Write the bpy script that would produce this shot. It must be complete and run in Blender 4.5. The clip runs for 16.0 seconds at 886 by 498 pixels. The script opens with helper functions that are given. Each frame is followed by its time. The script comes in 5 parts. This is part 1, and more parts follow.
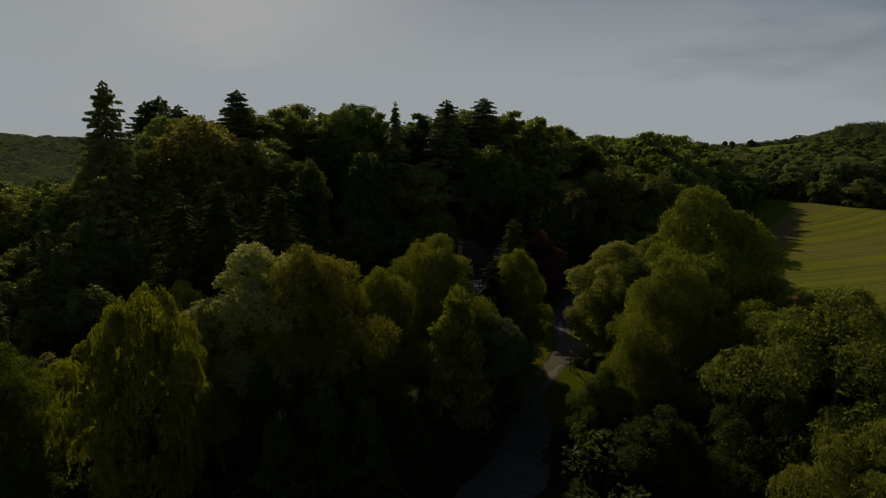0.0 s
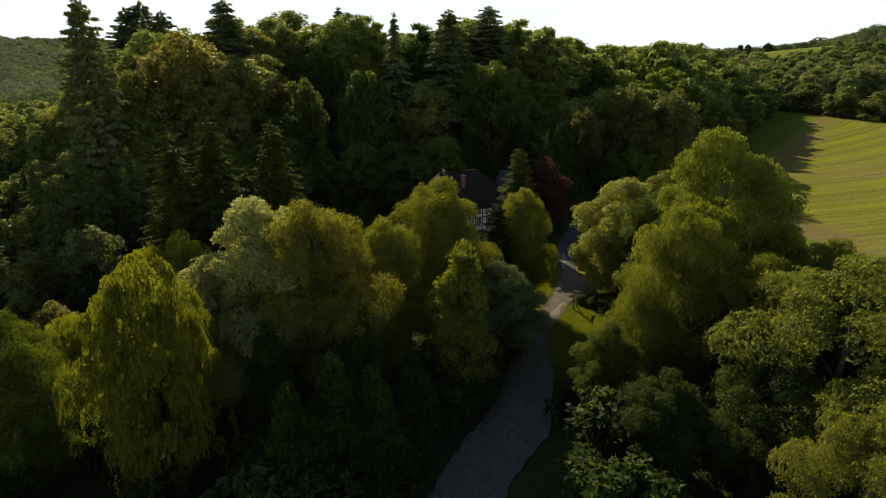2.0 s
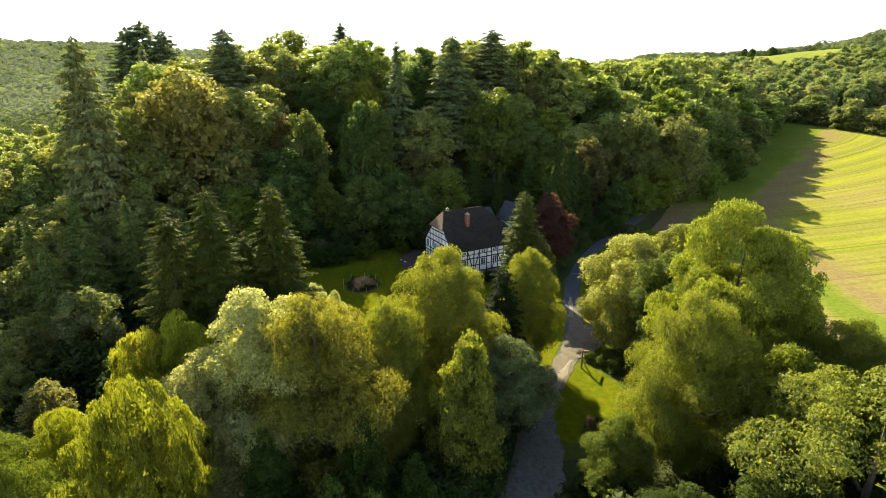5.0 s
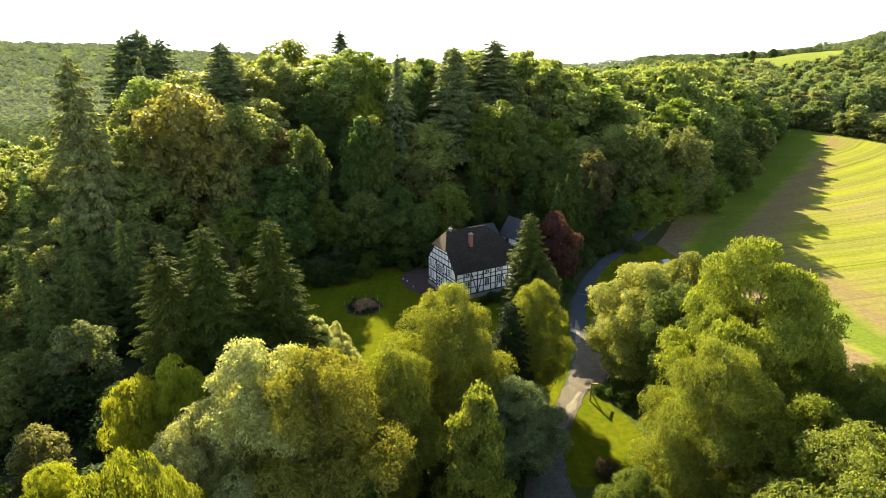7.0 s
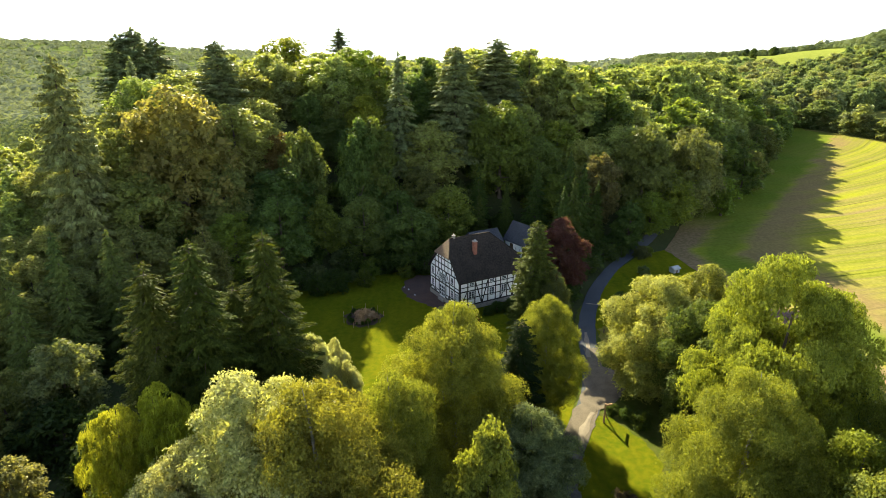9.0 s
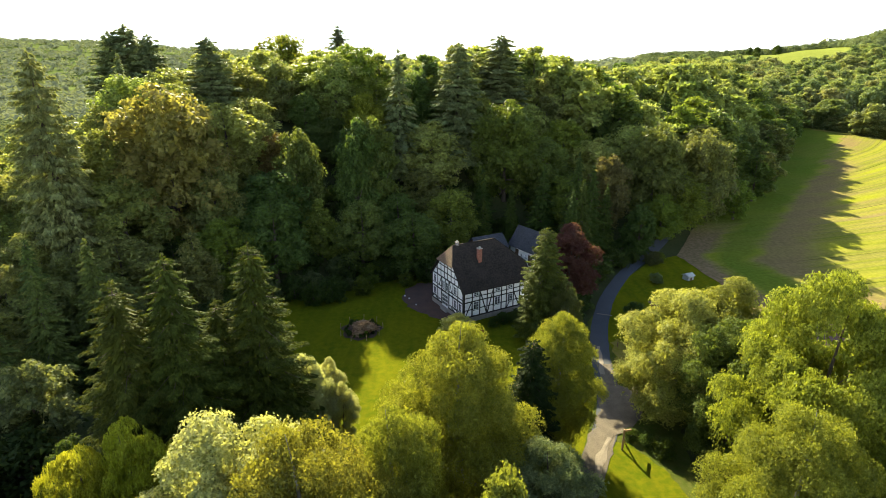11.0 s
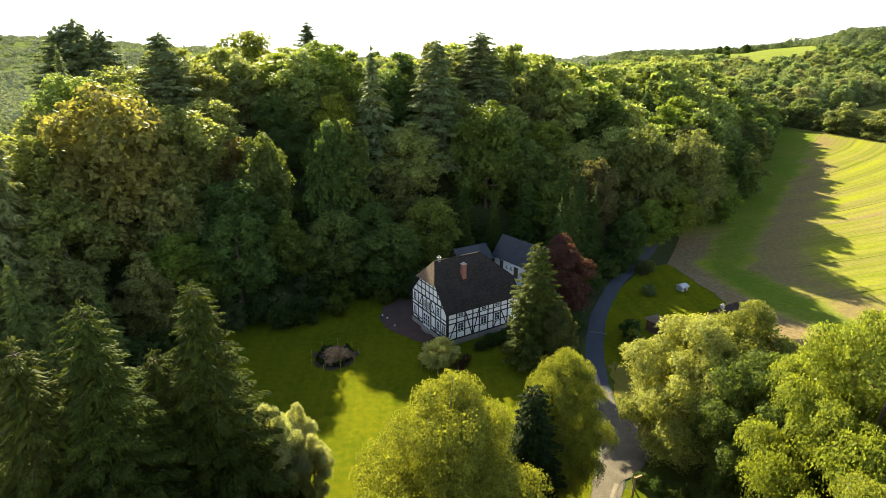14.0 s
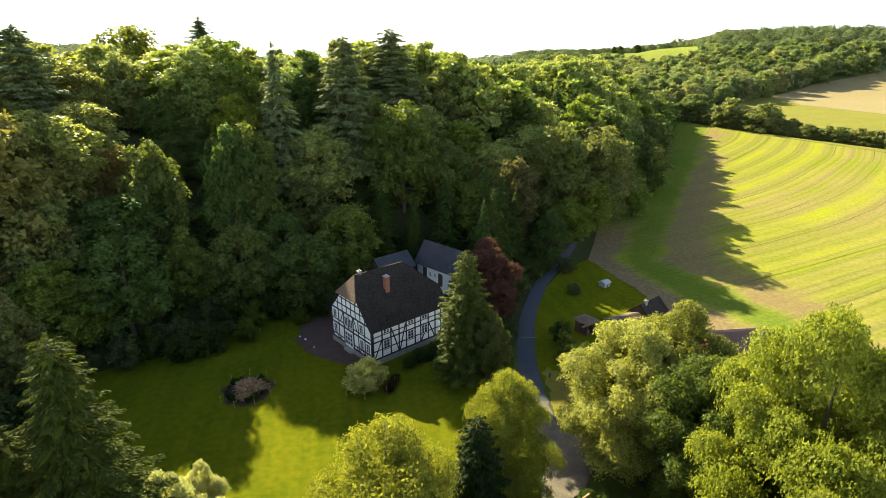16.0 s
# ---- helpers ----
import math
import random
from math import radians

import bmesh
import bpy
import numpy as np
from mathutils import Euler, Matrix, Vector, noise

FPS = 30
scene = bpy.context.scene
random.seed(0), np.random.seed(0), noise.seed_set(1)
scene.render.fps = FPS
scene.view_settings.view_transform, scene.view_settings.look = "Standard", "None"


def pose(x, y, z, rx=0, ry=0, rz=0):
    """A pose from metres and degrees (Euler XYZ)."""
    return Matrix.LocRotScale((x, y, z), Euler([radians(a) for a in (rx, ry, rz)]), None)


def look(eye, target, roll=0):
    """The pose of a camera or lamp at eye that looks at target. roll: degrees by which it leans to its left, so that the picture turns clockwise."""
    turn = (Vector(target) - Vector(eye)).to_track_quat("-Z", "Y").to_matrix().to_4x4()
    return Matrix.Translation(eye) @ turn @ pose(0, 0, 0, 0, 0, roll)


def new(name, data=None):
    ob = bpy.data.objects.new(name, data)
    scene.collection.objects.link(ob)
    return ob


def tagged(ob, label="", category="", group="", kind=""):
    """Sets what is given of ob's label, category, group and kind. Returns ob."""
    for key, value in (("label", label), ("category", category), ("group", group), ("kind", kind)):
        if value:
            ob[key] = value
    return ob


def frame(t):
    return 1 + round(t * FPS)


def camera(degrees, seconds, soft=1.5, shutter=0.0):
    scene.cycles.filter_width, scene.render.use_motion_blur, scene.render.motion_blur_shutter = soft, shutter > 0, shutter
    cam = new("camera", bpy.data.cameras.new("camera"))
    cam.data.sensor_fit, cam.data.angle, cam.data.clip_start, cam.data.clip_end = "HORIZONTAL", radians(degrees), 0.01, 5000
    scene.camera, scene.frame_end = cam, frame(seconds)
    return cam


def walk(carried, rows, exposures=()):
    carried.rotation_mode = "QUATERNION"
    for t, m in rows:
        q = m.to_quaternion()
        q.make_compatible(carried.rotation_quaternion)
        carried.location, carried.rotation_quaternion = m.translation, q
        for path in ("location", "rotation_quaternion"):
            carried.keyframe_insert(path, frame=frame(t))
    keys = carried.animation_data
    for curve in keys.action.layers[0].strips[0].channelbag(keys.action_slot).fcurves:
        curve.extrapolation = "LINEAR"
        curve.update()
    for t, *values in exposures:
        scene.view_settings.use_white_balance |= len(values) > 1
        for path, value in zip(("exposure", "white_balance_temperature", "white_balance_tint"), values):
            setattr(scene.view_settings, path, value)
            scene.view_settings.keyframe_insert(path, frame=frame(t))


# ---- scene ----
cam = camera(79.8, 16.0, soft=0.45)
PATH = [
    (0, pose(2.924, -30.894, 23.956, 81.423, -0.288, -0.232)),
    (0.5, pose(2.857, -30.213, 24.867, 81.352, -0.267, -0.211)),
    (1, pose(2.719, -29.686, 25.611, 80.645, -0.209, -0.213)),
    (1.5, pose(2.587, -29.179, 26.334, 75.415, -0.277, -0.212)),
    (2, pose(2.494, -28.632, 27.117, 71.586, -0.278, -0.222)),
    (2.5, pose(2.442, -28.034, 27.996, 71.599, -0.235, -0.208)),
    (3, pose(2.421, -27.397, 28.966, 71.564, -0.184, -0.149)),
    (3.5, pose(2.412, -26.740, 30.003, 71.525, -0.185, -0.120)),
    (4, pose(2.397, -26.082, 31.067, 71.483, -0.170, -0.069)),
    (4.5, pose(2.361, -25.431, 32.111, 71.512, -0.160, 0.019)),
    (7, pose(1.727, -22.036, 35.743, 71.525, -0.042, -0.036)),
    (7.5, pose(1.549, -21.212, 36.026, 71.412, -0.082, -0.082)),
    (8, pose(1.377, -20.305, 36.174, 71.339, -0.045, -0.124)),
    (8.5, pose(1.221, -19.312, 36.211, 71.319, -0.046, -0.139)),
    (9, pose(1.085, -18.236, 36.167, 71.286, -0.058, -0.157)),
    (11.5, pose(0.651, -12.176, 35.774, 71.228, -0.033, -0.092)),
    (12, pose(0.565, -10.955, 35.792, 71.190, -0.042, -0.048)),
    (12.5, pose(0.462, -9.753, 35.841, 71.109, -0.071, -0.021)),
    (13, pose(0.340, -8.561, 35.902, 71.077, -0.067, -0.024)),
    (13.5, pose(0.207, -7.364, 35.951, 71.045, -0.088, -0.687)),
    (14, pose(0.074, -6.141, 35.961, 71.034, -0.122, -2.874)),
    (14.5, pose(-0.037, -4.881, 35.918, 71.027, -0.165, -5.913)),
    (15, pose(-0.094, -3.590, 35.827, 71.036, -0.134, -9.396)),
    (15.5, pose(-0.064, -2.322, 35.728, 71.027, -0.054, -11.369)),
    (16, pose(0.095, -1.202, 35.722, 70.995, -0.013, -12.275)),
]
walk(cam, PATH,
     [(0.0, -1.28), (0.4, 0.19), (1.0, 0.19), (1.5, 0.22), (2.5, 0.68), (3.5, 1.48), (4.5, 2.06), (7.0, 2.28), (16.0, 2.21)])

# ---- world, sun ----
SUN_AZ, SUN_EL = -20.0, 30.4          # degrees; azimuth clockwise from +y
world = bpy.data.worlds.new("sky")
scene.world = world
world.use_nodes = True
wn, wl = world.node_tree.nodes, world.node_tree.links
wn.clear()
sky = wn.new("ShaderNodeTexSky")
sky.sky_type, sky.sun_disc = "NISHITA", False
sky.sun_elevation, sky.sun_rotation = radians(SUN_EL), radians(SUN_AZ)
sky.air_density, sky.dust_density, sky.ozone_density = 1.0, 1.0, 1.0
tc = wn.new("ShaderNodeTexCoord")
wmap = wn.new("ShaderNodeMapping")
wmap.inputs["Scale"].default_value = (1.2, 1.2, 5.0)
cloud = wn.new("ShaderNodeTexNoise")
cloud.inputs["Scale"].default_value, cloud.inputs["Detail"].default_value = 1.7, 6.0
ramp = wn.new("ShaderNodeValToRGB")
ramp.color_ramp.elements[0].position, ramp.color_ramp.elements[1].position = 0.3, 0.48
ramp.color_ramp.elements[0].color = (0.45, 0.45, 0.45, 1)
mixc = wn.new("ShaderNodeMixRGB")
mixc.inputs["Color2"].default_value = (11.8, 12.7, 13.4, 1)
# the thin cloud thickens towards the horizon, the zenith is clear
sep = wn.new("ShaderNodeSeparateXYZ")
low = wn.new("ShaderNodeMapRange")
low.inputs["From Min"].default_value, low.inputs["From Max"].default_value = 0.42, 0.16
veil = wn.new("ShaderNodeMath")
veil.operation = "MULTIPLY"
wl.new(tc.outputs["Generated"], sep.inputs["Vector"])
wl.new(sep.outputs["Z"], low.inputs["Value"])
wl.new(low.outputs["Result"], veil.inputs[0])
wl.new(ramp.outputs["Color"], veil.inputs[1])
bg = wn.new("ShaderNodeBackground")
bg.inputs["Strength"].default_value = 0.064
wo = wn.new("ShaderNodeOutputWorld")
for a, b in ((tc.outputs["Generated"], wmap.inputs["Vector"]), (wmap.outputs["Vector"], cloud.inputs["Vector"]),
             (cloud.outputs["Fac"], ramp.inputs["Fac"]), (veil.outputs[0], mixc.inputs["Fac"]),
             (sky.outputs["Color"], mixc.inputs["Color1"]), (mixc.outputs["Color"], bg.inputs["Color"]),
             (bg.outputs["Background"], wo.inputs["Surface"])):
    wl.new(a, b)
sun = new("sun", bpy.data.lights.new("sun", "SUN"))
sun.data.energy, sun.data.angle, sun.data.color = 5.0, radians(0.6), (1.0, 0.91, 0.6)
sun.matrix_world = look((math.sin(radians(SUN_AZ)) * 100, math.cos(radians(SUN_AZ)) * 100, 100 * math.tan(radians(SUN_EL))), (0, 0, 0))

# ---- materials ----


def material(name, rough=0.8, spec=0.3):
    m = bpy.data.materials.new(name)
    m.use_nodes = True
    n, l = m.node_tree.nodes, m.node_tree.links
    b = n["Principled BSDF"]
    b.inputs["Roughness"].default_value = rough
    b.inputs["Specular IOR Level"].default_value = spec
    return m, n, l, b


def mix(n, l, kind, fac, a, b):
    """A colour mix; fac, a, b are sockets or values."""
    x = n.new("ShaderNodeMixRGB")
    x.blend_type = kind
    for key, v in (("Fac", fac), ("Color1", a), ("Color2", b)):
        if isinstance(v, bpy.types.NodeSocket):
            l.new(v, x.inputs[key])
        else:
            x.inputs[key].default_value = v if key == "Fac" else (*v, 1)
    return x.outputs["Color"]


def noise_fac(n, l, scale, detail=4.0, lo=0.35, hi=0.65, stretch=(1, 1, 1), space="Object", rot=0.0, warp=0.0):
    c = n.new("ShaderNodeTexCoord")
    mp = n.new("ShaderNodeMapping")
    mp.inputs["Scale"].default_value = stretch
    mp.inputs["Rotation"].default_value = (0, 0, rot)
    t = n.new("ShaderNodeTexNoise")
    t.inputs["Scale"].default_value, t.inputs["Detail"].default_value, t.inputs["Distortion"].default_value = scale, detail, warp
    r = n.new("ShaderNodeMapRange")
    r.inputs["From Min"].default_value, r.inputs["From Max"].default_value = lo, hi
    l.new(c.outputs[space], mp.inputs["Vector"])
    l.new(mp.outputs["Vector"], t.inputs["Vector"])
    l.new(t.outputs["Fac"], r.inputs["Value"])
    return r.outputs["Result"]


def bump(n, l, b, fac, strength, dist):
    u = n.new("ShaderNodeBump")
    u.inputs["Strength"].default_value, u.inputs["Distance"].default_value = strength, dist
    l.new(fac, u.inputs["Height"])
    l.new(u.outputs["Normal"], b.inputs["Normal"])


def rough_material(name, c1, c2, c3, big=0.3, small=8.0, rough=0.9, spec=0.2, relief=0.4, dist=0.03, stretch=(1, 1, 1)):
    """Two tones in broad patches, a third in fine grain, and relief."""
    m, n, l, b = material(name, rough, spec)
    f1 = noise_fac(n, l, big, 4, stretch=stretch)
    f2 = noise_fac(n, l, small, 6, stretch=stretch)
    col = mix(n, l, "MIX", f1, c1, c2)
    h = n.new("ShaderNodeMath")
    h.operation, h.inputs[1].default_value = "MULTIPLY", 0.6
    l.new(f2, h.inputs[0])
    l.new(mix(n, l, "MIX", h.outputs[0], col, c3), b.inputs["Base Color"])
    bump(n, l, b, f2, relief, dist)
    return m


def leaf_material(name, through_light=0.44, rough=0.5, spread=0.5):
    """Leaves: the tree's own tint, each leaf a little lighter or darker, light coming through them."""
    m, n, l, b = material(name, rough, 0.06)
    info = n.new("ShaderNodeObjectInfo")
    geo = n.new("ShaderNodeNewGeometry")
    val = n.new("ShaderNodeMapRange")
    val.inputs["To Min"].default_value, val.inputs["To Max"].default_value = 1 - spread, 1 + spread
    l.new(geo.outputs["Random Per Island"], val.inputs["Value"])
    hsv = n.new("ShaderNodeHueSaturation")
    hue = n.new("ShaderNodeMapRange")
    hue.inputs["To Min"].default_value, hue.inputs["To Max"].default_value = 0.494, 0.522
    l.new(info.outputs["Random"], hue.inputs["Value"])
    l.new(hue.outputs["Result"], hsv.inputs["Hue"])
    l.new(val.outputs["Result"], hsv.inputs["Value"])
    patch = noise_fac(n, l, 0.4, 3, 0.3, 0.7)
    clump = noise_fac(n, l, 1.5, 2, 0.3, 0.7)
    warm = mix(n, l, "MULTIPLY", patch, info.outputs["Color"], (1.06, 1.05, 0.8))
    warm = mix(n, l, "MULTIPLY", clump, warm, (0.72, 0.76, 0.8))
    l.new(warm, hsv.inputs["Color"])
    l.new(mix(n, l, "MULTIPLY", 1.0, hsv.outputs["Color"], (0.98, 1.04, 1.03)), b.inputs["Base Color"])
    tr = n.new("ShaderNodeBsdfTranslucent")
    l.new(mix(n, l, "MULTIPLY", 1.0, hsv.outputs["Color"], (1.5, 1.47, 0.7)), tr.inputs["Color"])
    ms = n.new("ShaderNodeMixShader")
    ms.inputs["Fac"].default_value = through_light
    l.new(b.outputs["BSDF"], ms.inputs[1])
    l.new(tr.outputs["BSDF"], ms.inputs[2])
    l.new(ms.outputs["Shader"], n["Material Output"].inputs["Surface"])
    return m


LEAF = leaf_material("leaf", 0.45, 0.5, 0.3)
NEEDLE = leaf_material("needle", 0.3, 0.65, 0.3)
BARK = rough_material("bark", (0.09, 0.07, 0.05), (0.15, 0.12, 0.09), (0.05, 0.04, 0.03), 1.0, 14.0, stretch=(1, 1, 0.2), dist=0.02)
BIRCH_BARK = rough_material("birch_bark", (0.26, 0.25, 0.22), (0.2, 0.19, 0.17), (0.08, 0.07, 0.06), 1.5, 5.0, stretch=(1, 1, 3), relief=0.2)



def litter_material():
    """Leaf litter near by; far off the green of closed woodland."""
    m, n, l, b = material("woodland_floor", 1.0, 0.0)
    f1, f2, f3 = noise_fac(n, l, 0.15, 4), noise_fac(n, l, 3.0, 6), noise_fac(n, l, 0.05, 6)
    near = mix(n, l, "MIX", f2, mix(n, l, "MIX", f1, (0.045, 0.062, 0.02), (0.03, 0.045, 0.015)), (0.06, 0.06, 0.025))
    wood = mix(n, l, "MIX", f3, (0.07, 0.1, 0.03), (0.12, 0.145, 0.045))
    c = n.new("ShaderNodeTexCoord")
    v = n.new("ShaderNodeVectorMath")
    v.operation = "LENGTH"
    k = n.new("ShaderNodeMapRange")
    k.inputs["From Min"].default_value, k.inputs["From Max"].default_value = 200.0, 330.0
    l.new(c.outputs["Object"], v.inputs[0])
    l.new(v.outputs["Value"], k.inputs["Value"])
    l.new(mix(n, l, "MIX", k.outputs["Result"], near, wood), b.inputs["Base Color"])
    bump(n, l, b, f2, 0.6, 0.08)
    return m


LITTER = litter_material()


def grass_material(name, c1, c2, c3, mow=0.0, turn=0.0, gloss=0.0):
    m, n, l, b = material(name, 0.6 if gloss else 1.0, gloss)
    b.inputs["Specular Tint"].default_value = (1.0, 0.93, 0.25, 1)
    f1, f2, f3 = noise_fac(n, l, 0.12, 5), noise_fac(n, l, 1.3, 5), noise_fac(n, l, 26.0, 3)
    col = mix(n, l, "MIX", f1, c1, c2)
    col = mix(n, l, "MIX", f2, col, mix(n, l, "MIX", 0.5, col, c3))
    if mow:
        rows = noise_fac(n, l, 1.0, 2, 0.4, 0.6, (1 / mow, 0.02, 1), rot=turn)
        col = mix(n, l, "MIX", rows, col, mix(n, l, "MULTIPLY", 1.0, col, (1.14, 1.1, 1.0)))
    col = mix(n, l, "MULTIPLY", f3, col, (0.7, 0.75, 0.7))
    l.new(col, b.inputs["Base Color"])
    bump(n, l, b, f3, 0.7, 0.04)
    return m


LAWN = grass_material("lawn_grass", (0.075, 0.1, 0.006), (0.11, 0.121, 0.007), (0.165, 0.148, 0.009), 1.4, 0.5)


def field_material():
    """Young growth in curved drill rows over tan stubble and bare soil."""
    m, n, l, b = material("field_rows", 1.0, 0.0)
    c = n.new("ShaderNodeTexCoord")
    s = n.new("ShaderNodeSeparateXYZ")
    l.new(c.outputs["Object"], s.inputs["Vector"])

    def op(kind, a, v):
        x = n.new("ShaderNodeMath")
        x.operation = kind
        for i, u in enumerate((a, v)):
            if isinstance(u, bpy.types.NodeSocket):
                l.new(u, x.inputs[i])
            else:
                x.inputs[i].default_value = u
        return x.outputs[0]
    # distance from a far point gives rows that bend round the slope
    dx, dy = op("SUBTRACT", s.outputs["X"], 25.0), op("SUBTRACT", s.outputs["Y"], 345.0)
    r = op("SQRT", op("ADD", op("MULTIPLY", dx, dx), op("MULTIPLY", dy, dy)), 0.0)
    u = op("ADD", r, op("MULTIPLY", noise_fac(n, l, 0.012, 2, 0.0, 1.0), 7.0))

    def bands(scale, detail, lo, hi):
        t = n.new("ShaderNodeTexNoise")
        t.noise_dimensions = "1D"
        t.inputs["Scale"].default_value, t.inputs["Detail"].default_value = scale, detail
        l.new(u, t.inputs["W"])
        k = n.new("ShaderNodeMapRange")
        k.inputs["From Min"].default_value, k.inputs["From Max"].default_value = lo, hi
        l.new(t.outputs["Fac"], k.inputs["Value"])
        return k.outputs["Result"]
    broad, patchy, fine = noise_fac(n, l, 0.016, 4, 0.38, 0.62), noise_fac(n, l, 0.05, 5, 0.3, 0.65), noise_fac(n, l, 1.6, 6)
    drill, swath = bands(0.75, 3.0, 0.4, 0.6), bands(0.16, 2.0, 0.5, 0.68)
    grown = mix(n, l, "MIX", drill, (0.132, 0.155, 0.016), (0.19, 0.198, 0.024))
    thin = mix(n, l, "MIX", drill, (0.215, 0.162, 0.08), (0.225, 0.185, 0.06))
    share = op("ADD", op("ADD", op("MULTIPLY", broad, 0.45), op("MULTIPLY", patchy, 0.25)), op("MULTIPLY", bands(0.32, 2.0, 0.38, 0.62), 0.45))
    col = mix(n, l, "MIX", op("MINIMUM", op("SUBTRACT", share, 0.08), 1.0), grown, thin)
    col = mix(n, l, "MIX", op("MULTIPLY", swath, op("ADD", patchy, 0.25)), col, (0.225, 0.235, 0.022))
    # wheel tracks along the rows
    wheel = op("LESS_THAN", op("FRACT", op("MULTIPLY", u, 0.085), 0.0), 0.024)
    col = mix(n, l, "MULTIPLY", op("MULTIPLY", wheel, patchy), col, (0.5, 0.52, 0.5))
    # the headland: bare soil at the rim, then a lush strip, then thin brown ground
    edge = op("SUBTRACT", op("MULTIPLY", op("SUBTRACT", s.outputs["X"], 62.0), 0.769), op("MULTIPLY", op("SUBTRACT", s.outputs["Y"], 98.0), 0.639))
    rim = op("SMOOTH_MIN", op("ADD", edge, 3.5), op("MULTIPLY", op("SUBTRACT", s.outputs["X"], 48.0), 0.95))
    rim = op("ADD", rim, op("MULTIPLY", noise_fac(n, l, 0.1, 5, 0.15, 0.85), 5.0))

    def step(value, a, b):
        k = n.new("ShaderNodeMapRange")
        k.inputs["From Min"].default_value, k.inputs["From Max"].default_value = a, b
        l.new(value, k.inputs["Value"])
        return k.outputs["Result"]
    rim = op("SUBTRACT", rim, op("MULTIPLY", step(s.outputs["Y"], 78.0, 58.0), 4.5))
    lush = op("MULTIPLY", op("MAXIMUM", step(rim, 7.5, 9.5), step(s.outputs["Y"], 98.0, 108.0)), step(rim, 16.0, 13.0))
    bare = op("MULTIPLY", op("MULTIPLY", step(rim, 14.0, 16.5), step(rim, 26.0, 21.0)), step(patchy, 0.25, 0.7))
    col = mix(n, l, "MIX", op("MULTIPLY", bare, 0.85), col, (0.185, 0.135, 0.065))
    col = mix(n, l, "MIX", op("MULTIPLY", lush, 0.9), col, mix(n, l, "MIX", patchy, (0.085, 0.14, 0.015), (0.125, 0.15, 0.022)))
    col = mix(n, l, "MIX", op("MULTIPLY", step(rim, 8.0, 6.0), step(s.outputs["Y"], 108.0, 96.0)), col, mix(n, l, "MIX", fine, (0.2, 0.14, 0.08), (0.17, 0.13, 0.06)))
    col = mix(n, l, "MULTIPLY", fine, col, (0.8, 0.8, 0.76))
    l.new(col, b.inputs["Base Color"])
    bump(n, l, b, fine, 0.35, 0.06)
    return m


FIELD = field_material()
STUBBLE = rough_material("stubble", (0.2, 0.15, 0.06), (0.17, 0.14, 0.05), (0.24, 0.185, 0.085), 0.02, 1.2, relief=0.4, dist=0.1, stretch=(1, 0.3, 1))
DRYGRASS = grass_material("bleached_grass", (0.2, 0.17, 0.03), (0.17, 0.16, 0.02), (0.25, 0.19, 0.07))
ROUGHGRASS = grass_material("rough_grass", (0.06, 0.085, 0.014), (0.085, 0.098, 0.02), (0.12, 0.11, 0.035))
HAY = grass_material("hay_meadow", (0.19, 0.18, 0.04), (0.22, 0.19, 0.055), (0.16, 0.165, 0.035))
MEADOW = grass_material("meadow_grass", (0.17, 0.19, 0.04), (0.2, 0.215, 0.05), (0.15, 0.18, 0.035))
ASPHALT = rough_material("old_asphalt", (0.04, 0.047, 0.056), (0.033, 0.039, 0.046), (0.056, 0.06, 0.063), 0.35, 22.0, 0.85, 0.3, 0.35, 0.01)
WORN_LANE = rough_material("worn_lane", (0.105, 0.098, 0.08), (0.075, 0.07, 0.058), (0.17, 0.158, 0.13), 0.5, 3.0, 0.9, 0.2, 0.3, 0.01)
DIRT_TRACK = rough_material("dusty_track", (0.115, 0.096, 0.072), (0.066, 0.056, 0.045), (0.175, 0.145, 0.105), 0.9, 7.0, 0.95, 0.1, 0.6, 0.03)
GRAVEL = rough_material("pale_gravel", (0.18, 0.152, 0.115), (0.13, 0.11, 0.085), (0.24, 0.2, 0.155), 0.9, 16.0, relief=0.7, dist=0.03)
PAVING = rough_material("clay_paving", (0.085, 0.048, 0.036), (0.058, 0.038, 0.031), (0.11, 0.07, 0.052), 0.8, 9.0, relief=0.4, dist=0.01)
SOIL = rough_material("bare_soil", (0.06, 0.038, 0.024), (0.08, 0.05, 0.03), (0.035, 0.024, 0.016), 0.9, 9.0, relief=0.8, dist=0.05)
PLASTER = rough_material("lime_plaster", (0.9, 0.89, 0.86), (0.86, 0.85, 0.82), (0.78, 0.76, 0.72), 0.9, 12.0, 0.9, 0.2, 0.15, 0.01)
TIMBER = rough_material("black_timber", (0.02, 0.018, 0.016), (0.03, 0.026, 0.022), (0.045, 0.038, 0.03), 2.0, 12.0, 0.7, 0.3, 0.3, 0.01)
STONE = rough_material("rubble_stone", (0.3, 0.26, 0.22), (0.22, 0.19, 0.17), (0.36, 0.33, 0.3), 1.6, 6.0, relief=0.7, dist=0.04)
ROOFTILE = rough_material("dark_clay_tile", (0.034, 0.028, 0.024), (0.021, 0.018, 0.016), (0.06, 0.048, 0.038), 0.45, 4.0, 0.95, 0.05, 0.4, 0.02)
HIPTILE = rough_material("weathered_brown_tile", (0.14, 0.085, 0.05), (0.08, 0.055, 0.038), (0.22, 0.15, 0.09), 0.8, 6.0, 0.8, 0.25, 0.5, 0.02)
SLATE = rough_material("grey_slate", (0.055, 0.057, 0.063), (0.04, 0.042, 0.048), (0.11, 0.11, 0.115), 0.7, 5.0, 0.85, 0.15, 0.4, 0.02)
